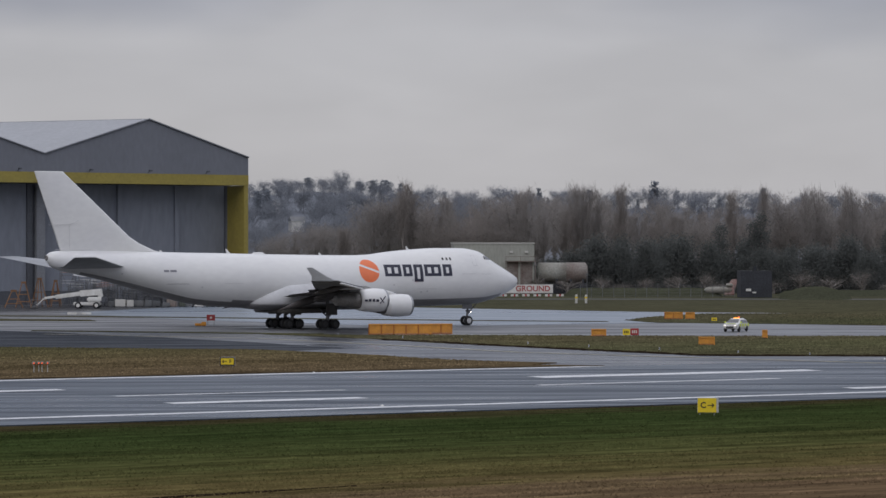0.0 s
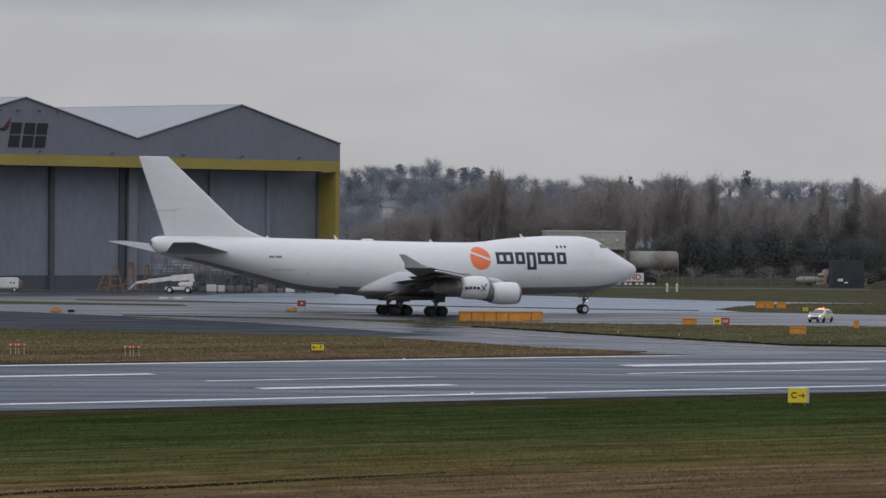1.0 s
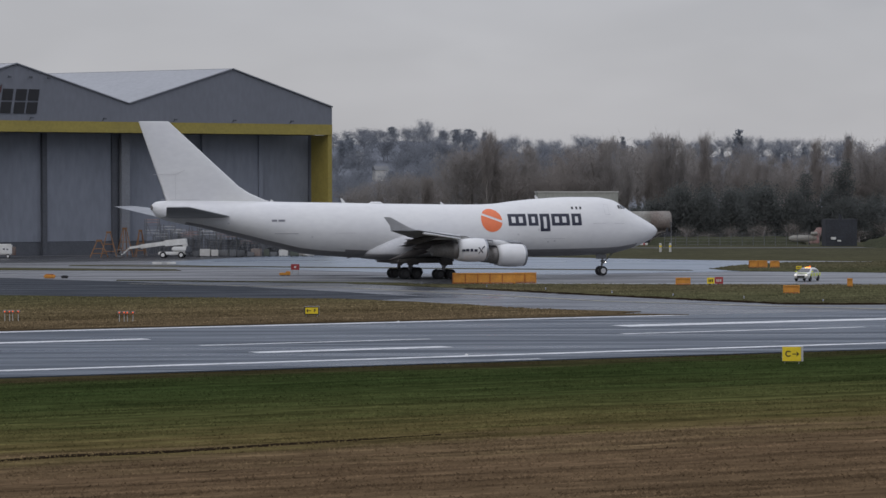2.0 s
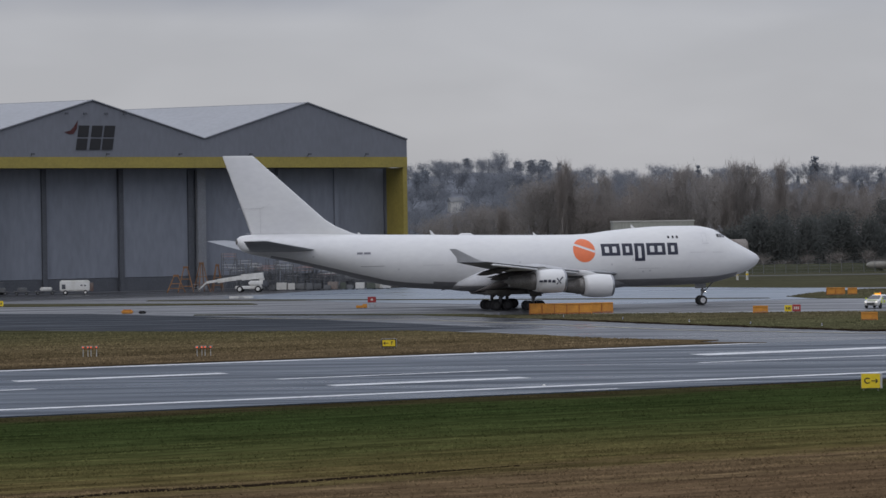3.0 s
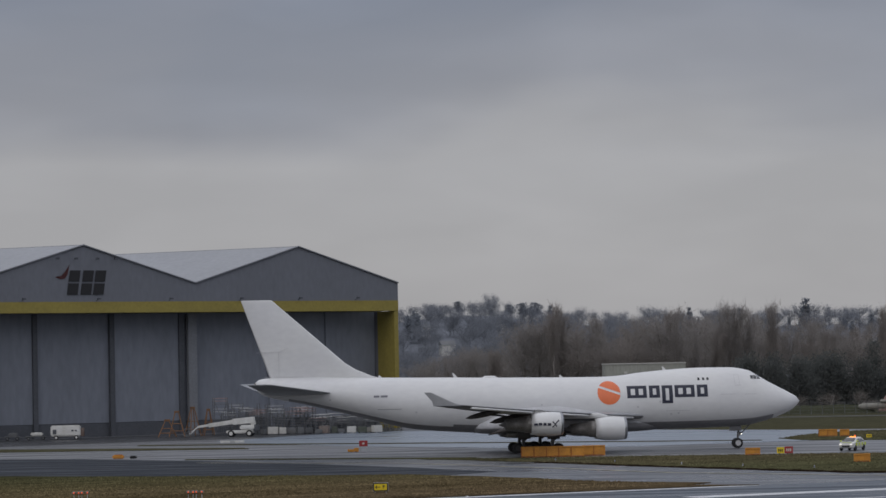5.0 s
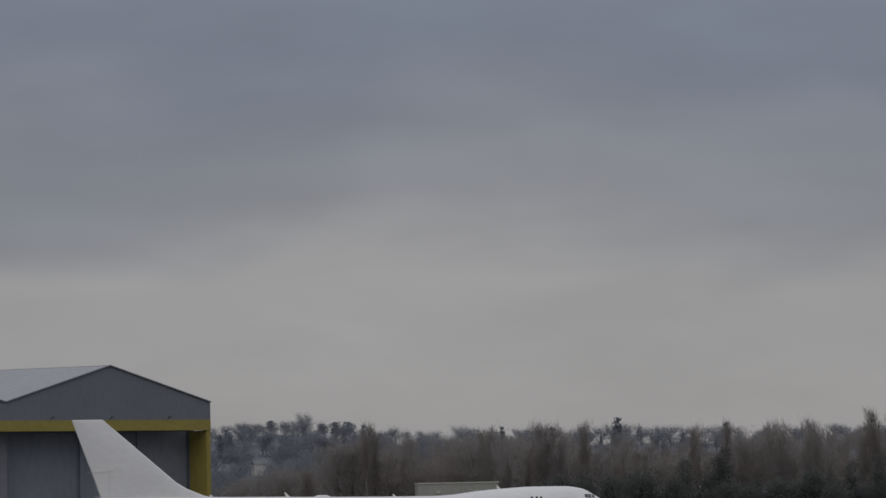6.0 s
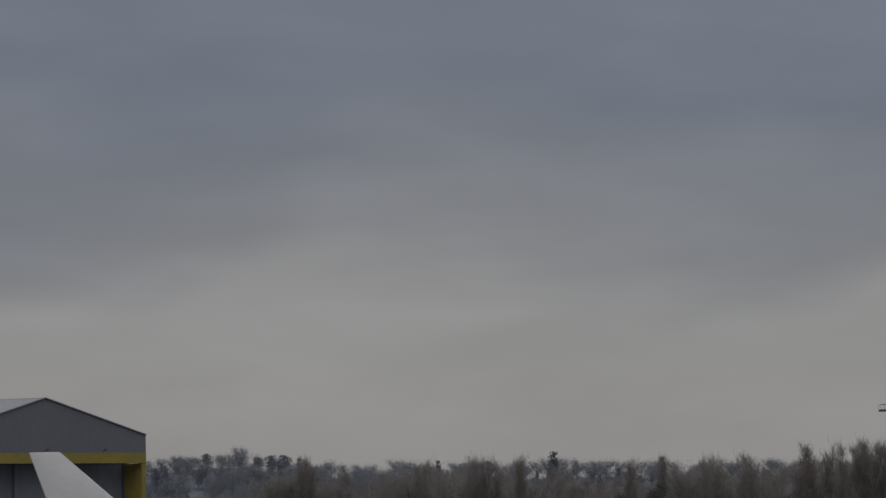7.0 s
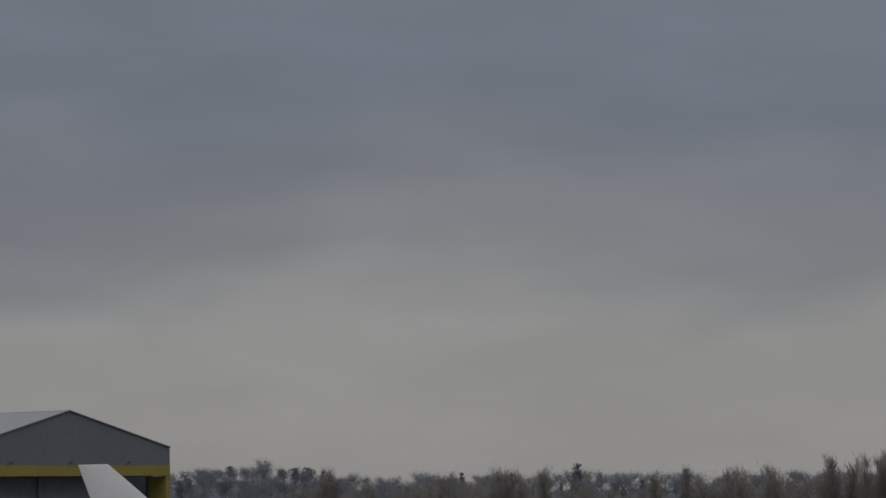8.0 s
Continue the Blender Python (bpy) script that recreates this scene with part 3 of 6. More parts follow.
for i, (a, b) in enumerate(zip(edges_, edges_[1:])):
    bm = bmesh.new()
    off = RECESS + 0.4 * (i % 2)
    box(bm, a + 0.3, b - 0.3, off, off + 0.4, 2.4, BAND0 - 0.03, 0.03)
    leaf = part("door_leaf", bm, M["door_panel"], hangar, "grey sliding door leaf")
    bm = bmesh.new()
    box(bm, a + 0.3, b - 0.3, off + 0.05, off + 0.35, 0.0, 2.36, 0.03)
    part("kick_panel", bm, M["door_post"], leaf, "dark door base panel")
for x in POSTS:
    bm = bmesh.new()
    wide = 0.6 if abs(x - 43.4) < 1 else 0.45
    box(bm, x - wide, x + wide, RECESS - 0.35, RECESS + 0.9, 0, BAND0 - 0.03, 0.04)
    part("door_post", bm, M["door_panel"] if x > 50 else M["door_post"], hangar)
bm = bmesh.new()
box(bm, 44.2, 45.9, RECESS - 1.2, RECESS - 0.4, 0, BAND0 - 0.03, 0.05)
part("centre_pillar", bm, M["pillar"], hangar, "light grey centre pillar")
for x in (10, 24, 38, 52, 64, 76):  # floodlights over the header
    bm = bmesh.new()
    rod(bm, (x, 0, BAND1 + 0.15), (x, -0.9, BAND1 + 0.5), 0.05, n=6)
    box(bm, x - 0.35, x + 0.25, -1.2, -0.8, BAND1 + 0.35, BAND1 + 0.6, 0.04)
    part("floodlight", bm, M["door_post"], hangar)
for x in (16.5, 20.0, 24.0, 27.5):
    bm = bmesh.new()
    rod(bm, (x, 0, 30.2), (x, -0.7, 30.3), 0.05, n=6)
    box(bm, x - 0.4, x + 0.2, -0.95, -0.65, 30.1, 30.45, 0.03)
    part("sign_lamp", bm, M["door_post"], hangar)
# the operator's mark: three slanting dark blocks and a red wing shape
for x in (18.4, 20.95, 23.3):
    bm = bmesh.new()
    for z0, z1 in ((24.2, 26.1), (26.4, 28.3)):
        s0, s1 = (z0 - 24.2) * 0.16, (z1 - 24.2) * 0.16
        lo = [bm.verts.new((x + s0, y, z0)) for y in (-0.16, -0.02)] + [bm.verts.new((x + 1.95 + s0, y, z0)) for y in (-0.02, -0.16)]
        hi = [bm.verts.new((x + s1, y, z1)) for y in (-0.16, -0.02)] + [bm.verts.new((x + 1.95 + s1, y, z1)) for y in (-0.02, -0.16)]
        bm.faces.new(lo)
        bm.faces.new(hi[::-1])
        for i in range(4):
            bm.faces.new((lo[i], lo[(i + 1) % 4], hi[(i + 1) % 4], hi[i]))
    bmesh.ops.recalc_face_normals(bm, faces=bm.faces)
    part("wall_emblem", bm, M["sign_black"], hangar, "dark slanting emblem block")
bm = bmesh.new()
tri = [(16.2, 27.2), (17.4, 27.4), (18.0, 28.0), (18.9, 29.2), (18.6, 27.7), (18.0, 26.9), (17.2, 26.8)]
f0 = bm.faces.new([bm.verts.new((x, -0.1, z)) for x, z in tri])
bmesh.ops.extrude_face_region(bm, geom=[f0])
part("wall_emblem", bm, M["emblem_red"], hangar, "dark red wing-shaped emblem")
bm = bmesh.new()
rod(bm, (2.6, -0.3, BAND1 - 0.9), (2.6, -0.3, EAVE - 0.6), 0.16)
rod(bm, (2.6, -0.3, BAND1 - 0.9), (1.2, -0.3, BAND1 - 1.3), 0.16)
part("drainpipe", bm, M["cream"], hangar, "pale drainpipe")

annex = thing("annex_building", "cream sheet-clad building beside the hangar", "building", HANG @ Matrix.Translation((-30.9, -1.5, 0)))
bm = bmesh.new()
box(bm, 0, 29.6, 0, 60, 0, 26.2, 0.05)
part("wall", bm, M["cream"], annex)
bm = bmesh.new()
box(bm, -0.2, 29.75, -0.2, 60.2, 26.2, 26.6, 0.05)
part("roof", bm, M["clad_roof"], annex)


# crumbling earth edge along the verge
bm = bmesh.new()
edge_rng = random.Random(77)
way = [Vector(p) for p in ((14.2, 339.6), (25.2, 319.3), (35.1, 303), (42.6, 291), (60, 288), (120, 317.5), (172, 343))]
loops = []
for a, b in zip(way, way[1:]):
    n = max(2, int((b - a).length / 0.8))
    out = Vector((-(b - a).y, (b - a).x)).normalized()
    for k in range(n):
        p = a.lerp(b, k / n) + out * edge_rng.gauss(0, 0.12)
        h = 0.19 + 0.08 * edge_rng.random()
        w = 0.35 + 0.25 * edge_rng.random()
        loops.append([(p.x - out.x * w, p.y - out.y * w, 0.03), (p.x - out.x * w * 0.5, p.y - out.y * w * 0.5, h * 0.8), (p.x, p.y, h), (p.x + out.x * w, p.y + out.y * w, 0.1)])
rings(bm, loops, False, False)
bmesh.ops.recalc_face_normals(bm, faces=bm.faces)
tagged(link("earth_edge", bm, M["soil"]), "crumbling dark earth edge of a grass verge", "earth", kind="structure")


# ---- the freighter ----
ST_X = [0.0, -0.3, -1.3, -2.7, -4.2, -5.4, -6.6, -9.0, -12.7, -17.0, -20.5, -23.2, -25.5, -38.0, -45.0, -48.9, -52.3, -57.1, -61.9, -66.0, -67.4, -68.0]
ST_TOP = [5.75, 6.2, 6.8, 7.55, 8.35, 9.08, 9.72, 10.08, 10.1, 9.9, 9.6, 9.28, 9.2, 9.35, 9.5, 9.56, 9.63, 9.73, 9.8, 9.8, 9.68, 9.3]
ST_LOW = [5.65, 5.2, 4.5, 3.9, 3.4, 3.1, 2.85, 2.68, 2.58, 2.52, 2.5, 2.48, 2.46, 2.5, 2.85, 3.25, 4.05, 5.3, 6.5, 7.35, 7.85, 8.6]
ST_HALF = [0.06, 0.5, 1.25, 1.9, 2.4, 2.7, 2.9, 3.12, 3.25, 3.25, 3.25, 3.25, 3.25, 3.25, 3.25, 3.22, 3.1, 2.65, 2.0, 1.2, 0.75, 0.3]
ST_MID = [5.7, 5.68, 5.6, 5.6, 5.65, 5.75, 5.8, 5.85, 5.85, 5.85, 5.85, 5.85, 5.85, 5.9, 6.0, 6.2, 6.6, 7.4, 8.15, 8.6, 8.75, 8.95]


def at_station(table, x):
    """Smooth values between the stations."""
    xs = ST_X[::-1]
    ys = table[::-1]
    x = min(max(x, xs[0]), xs[-1])
    i = max(0, min(len(xs) - 2, int(np.searchsorted(xs, x)) - 1))
    x0, x1 = xs[i], xs[i + 1]
    d = [(ys[k + 1] - ys[k]) / (xs[k + 1] - xs[k]) for k in range(len(xs) - 1)]

    def slope(k):
        if k == 0:
            return d[0]
        if k == len(xs) - 1:
            return d[-1]
        a, b = d[k - 1], d[k]
        return 0.0 if a * b <= 0 else 2 * a * b / (a + b)
    t, w = (x - x0) / (x1 - x0), x1 - x0
    m0, m1 = slope(i) * w, slope(i + 1) * w
    return (2 * t**3 - 3 * t**2 + 1) * ys[i] + (t**3 - 2 * t**2 + t) * m0 + (-2 * t**3 + 3 * t**2) * ys[i + 1] + (t**3 - t**2) * m1


def skin(x, z):
    """Half the fuselage's width at a height."""
    zm, zt, zl, w = at_station(ST_MID, x), at_station(ST_TOP, x), at_station(ST_LOW, x), at_station(ST_HALF, x)
    k = (z - zm) / ((zt - zm) if z > zm else (zm - zl))
    return w * math.sqrt(max(0.0, 1 - k * k))


def hull(name, x_from, x_to, count, mat, parent, label="", pick=None):
    bm = bmesh.new()
    xs = [x_from + (x_to - x_from) * i / (count - 1) for i in range(count)]
    loops = []
    for x in xs:
        zm, zt, zl, w = at_station(ST_MID, x), at_station(ST_TOP, x), at_station(ST_LOW, x), at_station(ST_HALF, x)
        lp = []
        for i in range(48):
            a = 2 * math.pi * i / 48
            s = math.sin(a)
            lp.append((x, w * math.cos(a), zm + s * ((zt - zm) if s > 0 else (zm - zl))))
        loops.append(lp)
    rings(bm, loops)
    bmesh.ops.recalc_face_normals(bm, faces=bm.faces)
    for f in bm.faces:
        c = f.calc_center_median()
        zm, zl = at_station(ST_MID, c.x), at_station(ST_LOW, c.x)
        # low faces get the belly grey with shade in its colour
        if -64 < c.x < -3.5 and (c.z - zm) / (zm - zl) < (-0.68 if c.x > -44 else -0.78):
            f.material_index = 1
    return part(name, bm, mat, parent, label, smooth=True)


jet = thing("cargo_jet", "white four-engined cargo jet with humped nose taxiing", "airplane")
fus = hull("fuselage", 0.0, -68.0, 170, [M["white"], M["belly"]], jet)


def side_shape(name, top, low, x0, x1, mat, parent, nx=24, nz=8, lift=0.02, label=""):
    """A thin painted shape that follows the fuselage's starboard skin between two curves."""
    bm = bmesh.new()
    cols = []
    for i in range(nx + 1):
        x = x0 + (x1 - x0) * i / nx
        cols.append([bm.verts.new((x, -skin(x, z) - lift, z)) for z in (low(x) + (top(x) - low(x)) * j / nz for j in range(nz + 1))])
    for a, b in zip(cols, cols[1:]):
        for j in range(nz):
            bm.faces.new((a[j], b[j], b[j + 1], a[j + 1]))
    bmesh.ops.recalc_face_normals(bm, faces=bm.faces)
    if bm.faces and sum(f.normal.y for f in bm.faces) > 0:
        bmesh.ops.reverse_faces(bm, faces=bm.faces)
    return part(name, bm, mat, parent, label, smooth=True)


# orange disc with a white slanting band left open
DX, DZ, DR = -24.55, 7.2, 1.45


def disc_top(x):
    return DZ + math.sqrt(max(0, DR**2 - (x - DX)**2))


def disc_low(x):
    return DZ - math.sqrt(max(0, DR**2 - (x - DX)**2))


def band_line(x):
    return 8.02 - (x - (DX - 1.3)) * 0.36


side_shape("orange_disc", lambda x: max(disc_low(x), min(disc_top(x), band_line(x) - 0.16)), disc_low, DX - DR, DX + DR, M["orange"], fus, 32, 8, label="orange disc emblem")
side_shape("orange_disc", disc_top, lambda x: min(disc_top(x), max(disc_low(x), band_line(x) + 0.14)), DX - DR, DX + DR, M["orange"], fus, 32, 6, label="orange disc emblem")


def bar(x0, x1, z0, z1):
    side_shape("livery_bar", lambda x: z1, lambda x: z0, x0, x1, M["navy"], fus, max(3, int((x1 - x0) / 0.12)), max(2, int((z1 - z0) / 0.2)), label="dark navy livery shape")


def block(x0, x1, z0, z1, holes, w=0.46):
    """A plain block in the livery's colour with open fields in it."""
    bar(x0, x1, z1 - w * 0.8, z1)
    bar(x0, x1, z0, z0 + w * 0.8)
    for k in range(holes + 1):
        x = x0 + (x1 - x0 - w) * k / holes
        bar(x, x + w, z0 + w * 0.8, z1 - w * 0.8)


ZB, ZT = 6.50, 8.0
for x0, x1, drop, holes in ((-22.3, -19.85, 0, 2), (-19.55, -18.2, 0, 1), (-17.95, -16.6, 0.72, 1), (-16.35, -13.85, 0, 2), (-13.55, -12.2, 0, 1)):
    block(x0, x1, ZB - drop, ZT, holes)
# marks that cannot be read: bars
for x0, x1, z0, z1 in ((-53.7, -53.0, 7.2, 7.45), (-52.85, -52.0, 7.2, 7.45)):
    side_shape("registration_bar", lambda x: z1, lambda x: z0, x0, x1, M["marking"], fus, 4, 2)
for x0, x1, z in ((-53.2, -50.3, 5.72), (-45.5, -42.8, 5.75), (-10.6, -8.6, 6.75), (-7.5, -6.0, 6.72), (-17.5, -14.5, 4.85)):
    side_shape("marking_line", lambda x: z + 0.025, lambda x: z - 0.025, x0, x1, M["marking" if x0 == -53.2 else "seam"], fus, 8, 1)
for x0 in (-13.35, -12.75, -12.2):
    side_shape("window", lambda x: 8.88, lambda x: 8.55, x0, x0 + 0.27, M["glass"], fus, 3, 3, label="dark cabin window")
for x, z in ((-15.9, 4.55), (-16.8, 4.45), (-33.0, 5.9), (-48.5, 5.3), (-59.0, 7.0), (-18.2, 6.0), (-21, 5.4)):
    side_shape("vent", lambda q: z + 0.1, lambda q: z - 0.1, x - 0.12, x + 0.12, M["seam"], fus, 2, 2)
# crew door outline
for x0, x1, z0, z1 in ((-8.70, -8.67, 7.9, 9.15), (-8.12, -8.09, 7.9, 9.15), (-8.70, -8.09, 9.12, 9.15), (-8.72, -7.9, 7.82, 7.88)):
    side_shape("door_seam", lambda x: z1, lambda x: z0, x0, x1, M["seam"], fus, 2, 4)
# cockpit glazing
for x0, x1, zl in ((-6.55, -6.15, 8.62), (-6.1, -5.72, 8.58), (-5.66, -5.2, 8.56)):
    side_shape("cockpit_window", lambda x: min(9.04, at_station(ST_TOP, x) - 0.04), lambda x: zl, x0, x1, M["glass"], fus, 5, 4, label="dark cockpit window")
# aerials on the crown
for x, hgt, lean in ((-17.0, 0.42, 0.25), (-43.2, 0.55, 0.35), (-52.6, 0.25, 0.1), (-30.0, 0.3, 0.2)):
    bm = bmesh.new()
    zt = at_station(ST_TOP, x)
    rings(bm, [[(x - 0.25, -0.03, zt - 0.05), (x + 0.25, -0.03, zt - 0.05), (x + 0.25, 0.03, zt - 0.05), (x - 0.25, 0.03, zt - 0.05)],
               [(x - 0.12 - lean, -0.015, zt + hgt), (x + 0.05 - lean, -0.015, zt + hgt), (x + 0.05 - lean, 0.015, zt + hgt), (x - 0.12 - lean, 0.015, zt + hgt)]])
    part("aerial", bm, M["white"], fus)
bm = bmesh.new()
turned(bm, [(-1.1, 0.05), (-0.6, 0.32), (0.6, 0.32), (1.1, 0.05)], (-39.0, 0, at_station(ST_TOP, -39) - 0.1), "x", 14)
part("aerial_dome", bm, M["white"], fus, smooth=True)
bm = bmesh.new()
turned(bm, [(0.0, 0.36), (-0.22, 0.33), (-0.25, 0.2), (-0.1, 0.18)], (-67.86, 0, 8.95), "x", 16)
part("tail_exhaust", bm, M["dark_metal"], fus, "dark auxiliary exhaust")
bm = bmesh.new()
turned(bm, [(0.0, 0.08), (-0.1, 0.04)], (-68.05, 0, 8.5), "x", 8)
part("tail_light", bm, M["sign_grey"], fus)


def foil(bm, sections, n=18):
    """Skins wing sections: leading edge point, chord, thickness; upright=True for the fin."""
    loops = []
    for (x, y, z), chord, thick, upright in sections:
        lp = []
        for i in range(n):
            a = 2 * math.pi * i / n
            s = 0.5 - 0.5 * math.cos(a)
            t = thick * 2.6 * (0.2969 * math.sqrt(s) - 0.126 * s - 0.3516 * s * s + 0.2843 * s**3 - 0.1036 * s**4)
            t = t if a <= math.pi else -t * 0.85
            lp.append((x - chord * s, y + t, z) if upright else (x - chord * s, y, z + t))
        loops.append(lp)
    rings(bm, loops)
    bmesh.ops.recalc_face_normals(bm, faces=bm.faces)


def chord_z(y):
    """The wing's height over the ground: dihedral with a little droop-up to the tip."""
    s = (abs(y) - 3) / 29.3
    return 4.25 + 1.75 * s + 0.45 * s * s


def wing_le(y):
    return -20.3 - (abs(y) - 3.0) * 0.885


def wing_chord(y):
    a = abs(y)
    te = -36.6 - 0.12 * (a - 3) if a < 12.5 else -37.75 - (a - 12.5) * 0.605
    return wing_le(y) - te


for side in (-1, 1):
    bm = bmesh.new()
    secs = []
    for a in (1.5, 3.0, 6.0, 9.0, 12.5, 17, 21, 25, 29, 32.0):
        c = wing_chord(a)
        secs.append(((wing_le(a), side * a, chord_z(a)), c, c * (0.135 - 0.0012 * a), False))
    foil(bm, secs)
    # downward faces get a darker grey: shade painted on the underside
    for f in bm.faces:
        if f.normal.z < -0.1:
            f.material_index = 1
    wing = part("wing", bm, [M["wing"], M["wing_under"]], jet, "grey swept wing", smooth=True)
    bm = bmesh.new()  # leading edge slats
    for a, b in ((5.2, 10.6), (12.9, 19.6), (21.9, 30.8)):
        foil(bm, [((wing_le(q) + 0.38, side * q, chord_z(q) - 0.28), 1.25 - 0.02 * q, 0.55, False) for q in (a, (a + b) / 2, b)], 10)
    part("slat", bm, M["white"], wing, "pale leading-edge slat", smooth=True)
    bm = bmesh.new()
    zt = chord_z(32)
    foil(bm, [((-46.2, side * 31.9, zt + 0.02), 3.2, 0.4, True), ((-47.5, side * 32.15, zt + 0.5), 2.05, 0.22, True), ((-49.7, side * 32.6, 7.95), 0.8, 0.08, True)], 12)
    part("winglet", bm, M["fairing"], wing, "canted winglet")
    for a, big in ((7.2, 1.15), (14.0, 1.05), (18.2, 0.95), (24.5, 0.8)):  # flap track fairings
        bm = bmesh.new()
        te = wing_le(a) - wing_chord(a)
        tail = 3.0 if a < 10 else 1.9
        turned(bm, [(4.2 * big, 0.03), (3.0 * big, 0.28 * big), (1.2 * big, 0.42 * big), (-0.4 * big, 0.38 * big), (-1.2 * big, 0.26 * big), (-tail * big, 0.03)], (0, 0, 0), "x", 12)
        bmesh.ops.transform(bm, matrix=Matrix.Translation((te + (0.2 if a < 10 else 1.6), side * a, chord_z(a) - (1.05 if a < 10 else 0.85) * big)) @ Matrix.Rotation(radians(-15 if a < 10 else -11), 4, "Y"), verts=bm.verts)
        part("flap_fairing", bm, M["underwing"], wing, smooth=True)
    bm = bmesh.new()  # flaps, a little lowered
    for a, b in ((4.0, 10.3), (13.2, 19.4)):
        foil(bm, [((wing_le(q) - wing_chord(q) + 0.6, side * q, chord_z(q) - 0.22), 1.5, 0.30, False) for q in (a, b)], 10)
    part("flap", bm, M["underwing"], wing, smooth=True)
    # engines: inboard and outboard
    for ey, ex, ez in ((11.7, -24.0, 3.0), (20.8, -33.05, 3.88)):
        bm = bmesh.new()
        turned(bm, [(-0.15, 1.17), (-0.02, 1.25), (-0.25, 1.34), (-1.2, 1.42), (-2.4, 1.40), (-3.1, 1.32), (-3.8, 1.18), (-3.75, 1.10), (-3.0, 1.0), (-1.0, 1.12), (-0.15, 1.17)], (ex, side * ey, ez), "x", 36)
        eng = part("engine_cowl", bm, M["white"], jet, "white engine cowl", smooth=True)
        bm = bmesh.new()
        turned(bm, [(-0.30, 1.352), (-0.10, 1.318), (0.02, 1.255), (-0.10, 1.185), (-0.35, 1.15)], (ex, side * ey, ez), "x", 36)
        part("inlet_lip", bm, M["bare_metal"], eng, "dark bare metal inlet lip", smooth=True)
        bm = bmesh.new()
        turned(bm, [(-0.9, 0.02), (-1.25, 0.36), (-1.3, 1.11), (-1.35, 1.11)], (ex, side * ey, ez), "x", 30)
        part("fan", bm, M["dark_metal"], eng)
        bm = bmesh.new()
        turned(bm, [(-3.0, 0.99), (-3.85, 1.02), (-4.5, 0.98), (-4.52, 0.92), (-5.6, 0.80), (-6.8, 0.60), (-6.8, 0.5), (-6.6, 0.42), (-7.5, 0.05)], (ex, side * ey, ez), "x", 28)
        part("exhaust_core", bm, M["dark_metal"], eng, "dark metal exhaust core", smooth=True)
        bm = bmesh.new()
        wz = chord_z(ey)
        foil(bm, [((ex - 1.2, side * ey, ez + 1.25), 6.6, 0.5, True), ((ex - 2.6, side * ey, ez + 1.72), 6.6, 0.5, True), ((wing_le(ey) + 0.6, side * ey, wz + 0.1), 4.5, 0.45, True)], 12)
        bmesh.ops.recalc_face_normals(bm, faces=bm.faces)
        part("pylon", bm, M["white"], eng, smooth=True)
        if side < 0 and ey > 15:  # operator's mark on the cowl, plain bars
            for s0, s1, z0, z1 in ((-3.55, -3.1, 3.75, 4.0), (-3.0, -2.6, 3.75, 4.05), (-2.45, -2.1, 3.72, 4.05), (-1.95, -1.55, 3.7, 4.0)):
                bm = bmesh.new()
                vs = []
                for s, z in ((s0, z0), (s1, z0), (s1, z1), (s0, z1)):
                    r = 1.44
                    vs.append(bm.verts.new((ex + s, side * ey - math.sqrt(r * r - (z - ez) ** 2), z)))
                bm.faces.new(vs)
                part("cowl_bar", bm, M["navy"], eng)
            bm = bmesh.new()
            for (s0, z0), (s1, z1) in (((-1.4, 3.5), (-0.6, 4.35)), ((-1.35, 4.2), (-0.85, 3.6))):
                rod(bm, (ex + s0, side * ey - math.sqrt(1.43**2 - (z0 - ez)**2), z0), (ex + s1, side * ey - math.sqrt(1.43**2 - (z1 - ez)**2), z1), 0.07, n=6)
            part("cowl_cross", bm, M["navy"], eng)
    # tailplane
    bm = bmesh.new()
    foil(bm, [((-57.9, side * 1.0, 7.75), 9.2, 0.95, False), ((-59.0, side * 2.6, 7.9), 8.0, 0.8, False), ((-66.6, side * 11.0, 9.05), 2.9, 0.26, False)], 14)
    part("tailplane", bm, M["wing"], jet, "grey tailplane", smooth=True)

bm = bmesh.new()  # wing-to-body fairing
loops = []
for i in range(29):
    t = i / 28
    x = -17.5 - 24.0 * t
    g = math.sqrt(max(0.0, 1 - abs(2 * t - 1) ** 4))
    rise = float(np.interp(t, [0, 0.27, 0.56, 0.79, 0.9, 1.0], [3.4, 4.6, 5.9, 5.65, 4.6, 3.35]))
    wide_g = math.sin(math.pi * t) ** 0.9 if t < 0.5 else g  # a slender nose, a full tail
    w, top, low = 1.2 + 2.7 * wide_g, rise, 2.8 - 0.55 * g
    lp = []
    for k in range(28):
        a = 2 * math.pi * k / 28
        s, c = math.sin(a), math.cos(a)
        lp.append((x, w * math.copysign(abs(c) ** (0.16 if s > 0 else 0.75), c), 3.3 + (top - 3.3) * s if s > 0 else 3.3 + (3.3 - low) * s))
    loops.append(lp)
rings(bm, loops)
bmesh.ops.recalc_face_normals(bm, faces=bm.faces)
# the fairing's low faces take the shaded belly grey too
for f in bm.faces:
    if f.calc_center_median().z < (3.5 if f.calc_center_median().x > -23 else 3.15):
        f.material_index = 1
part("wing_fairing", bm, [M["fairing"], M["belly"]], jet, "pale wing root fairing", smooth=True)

bm = bmesh.new()  # fin with its curved root
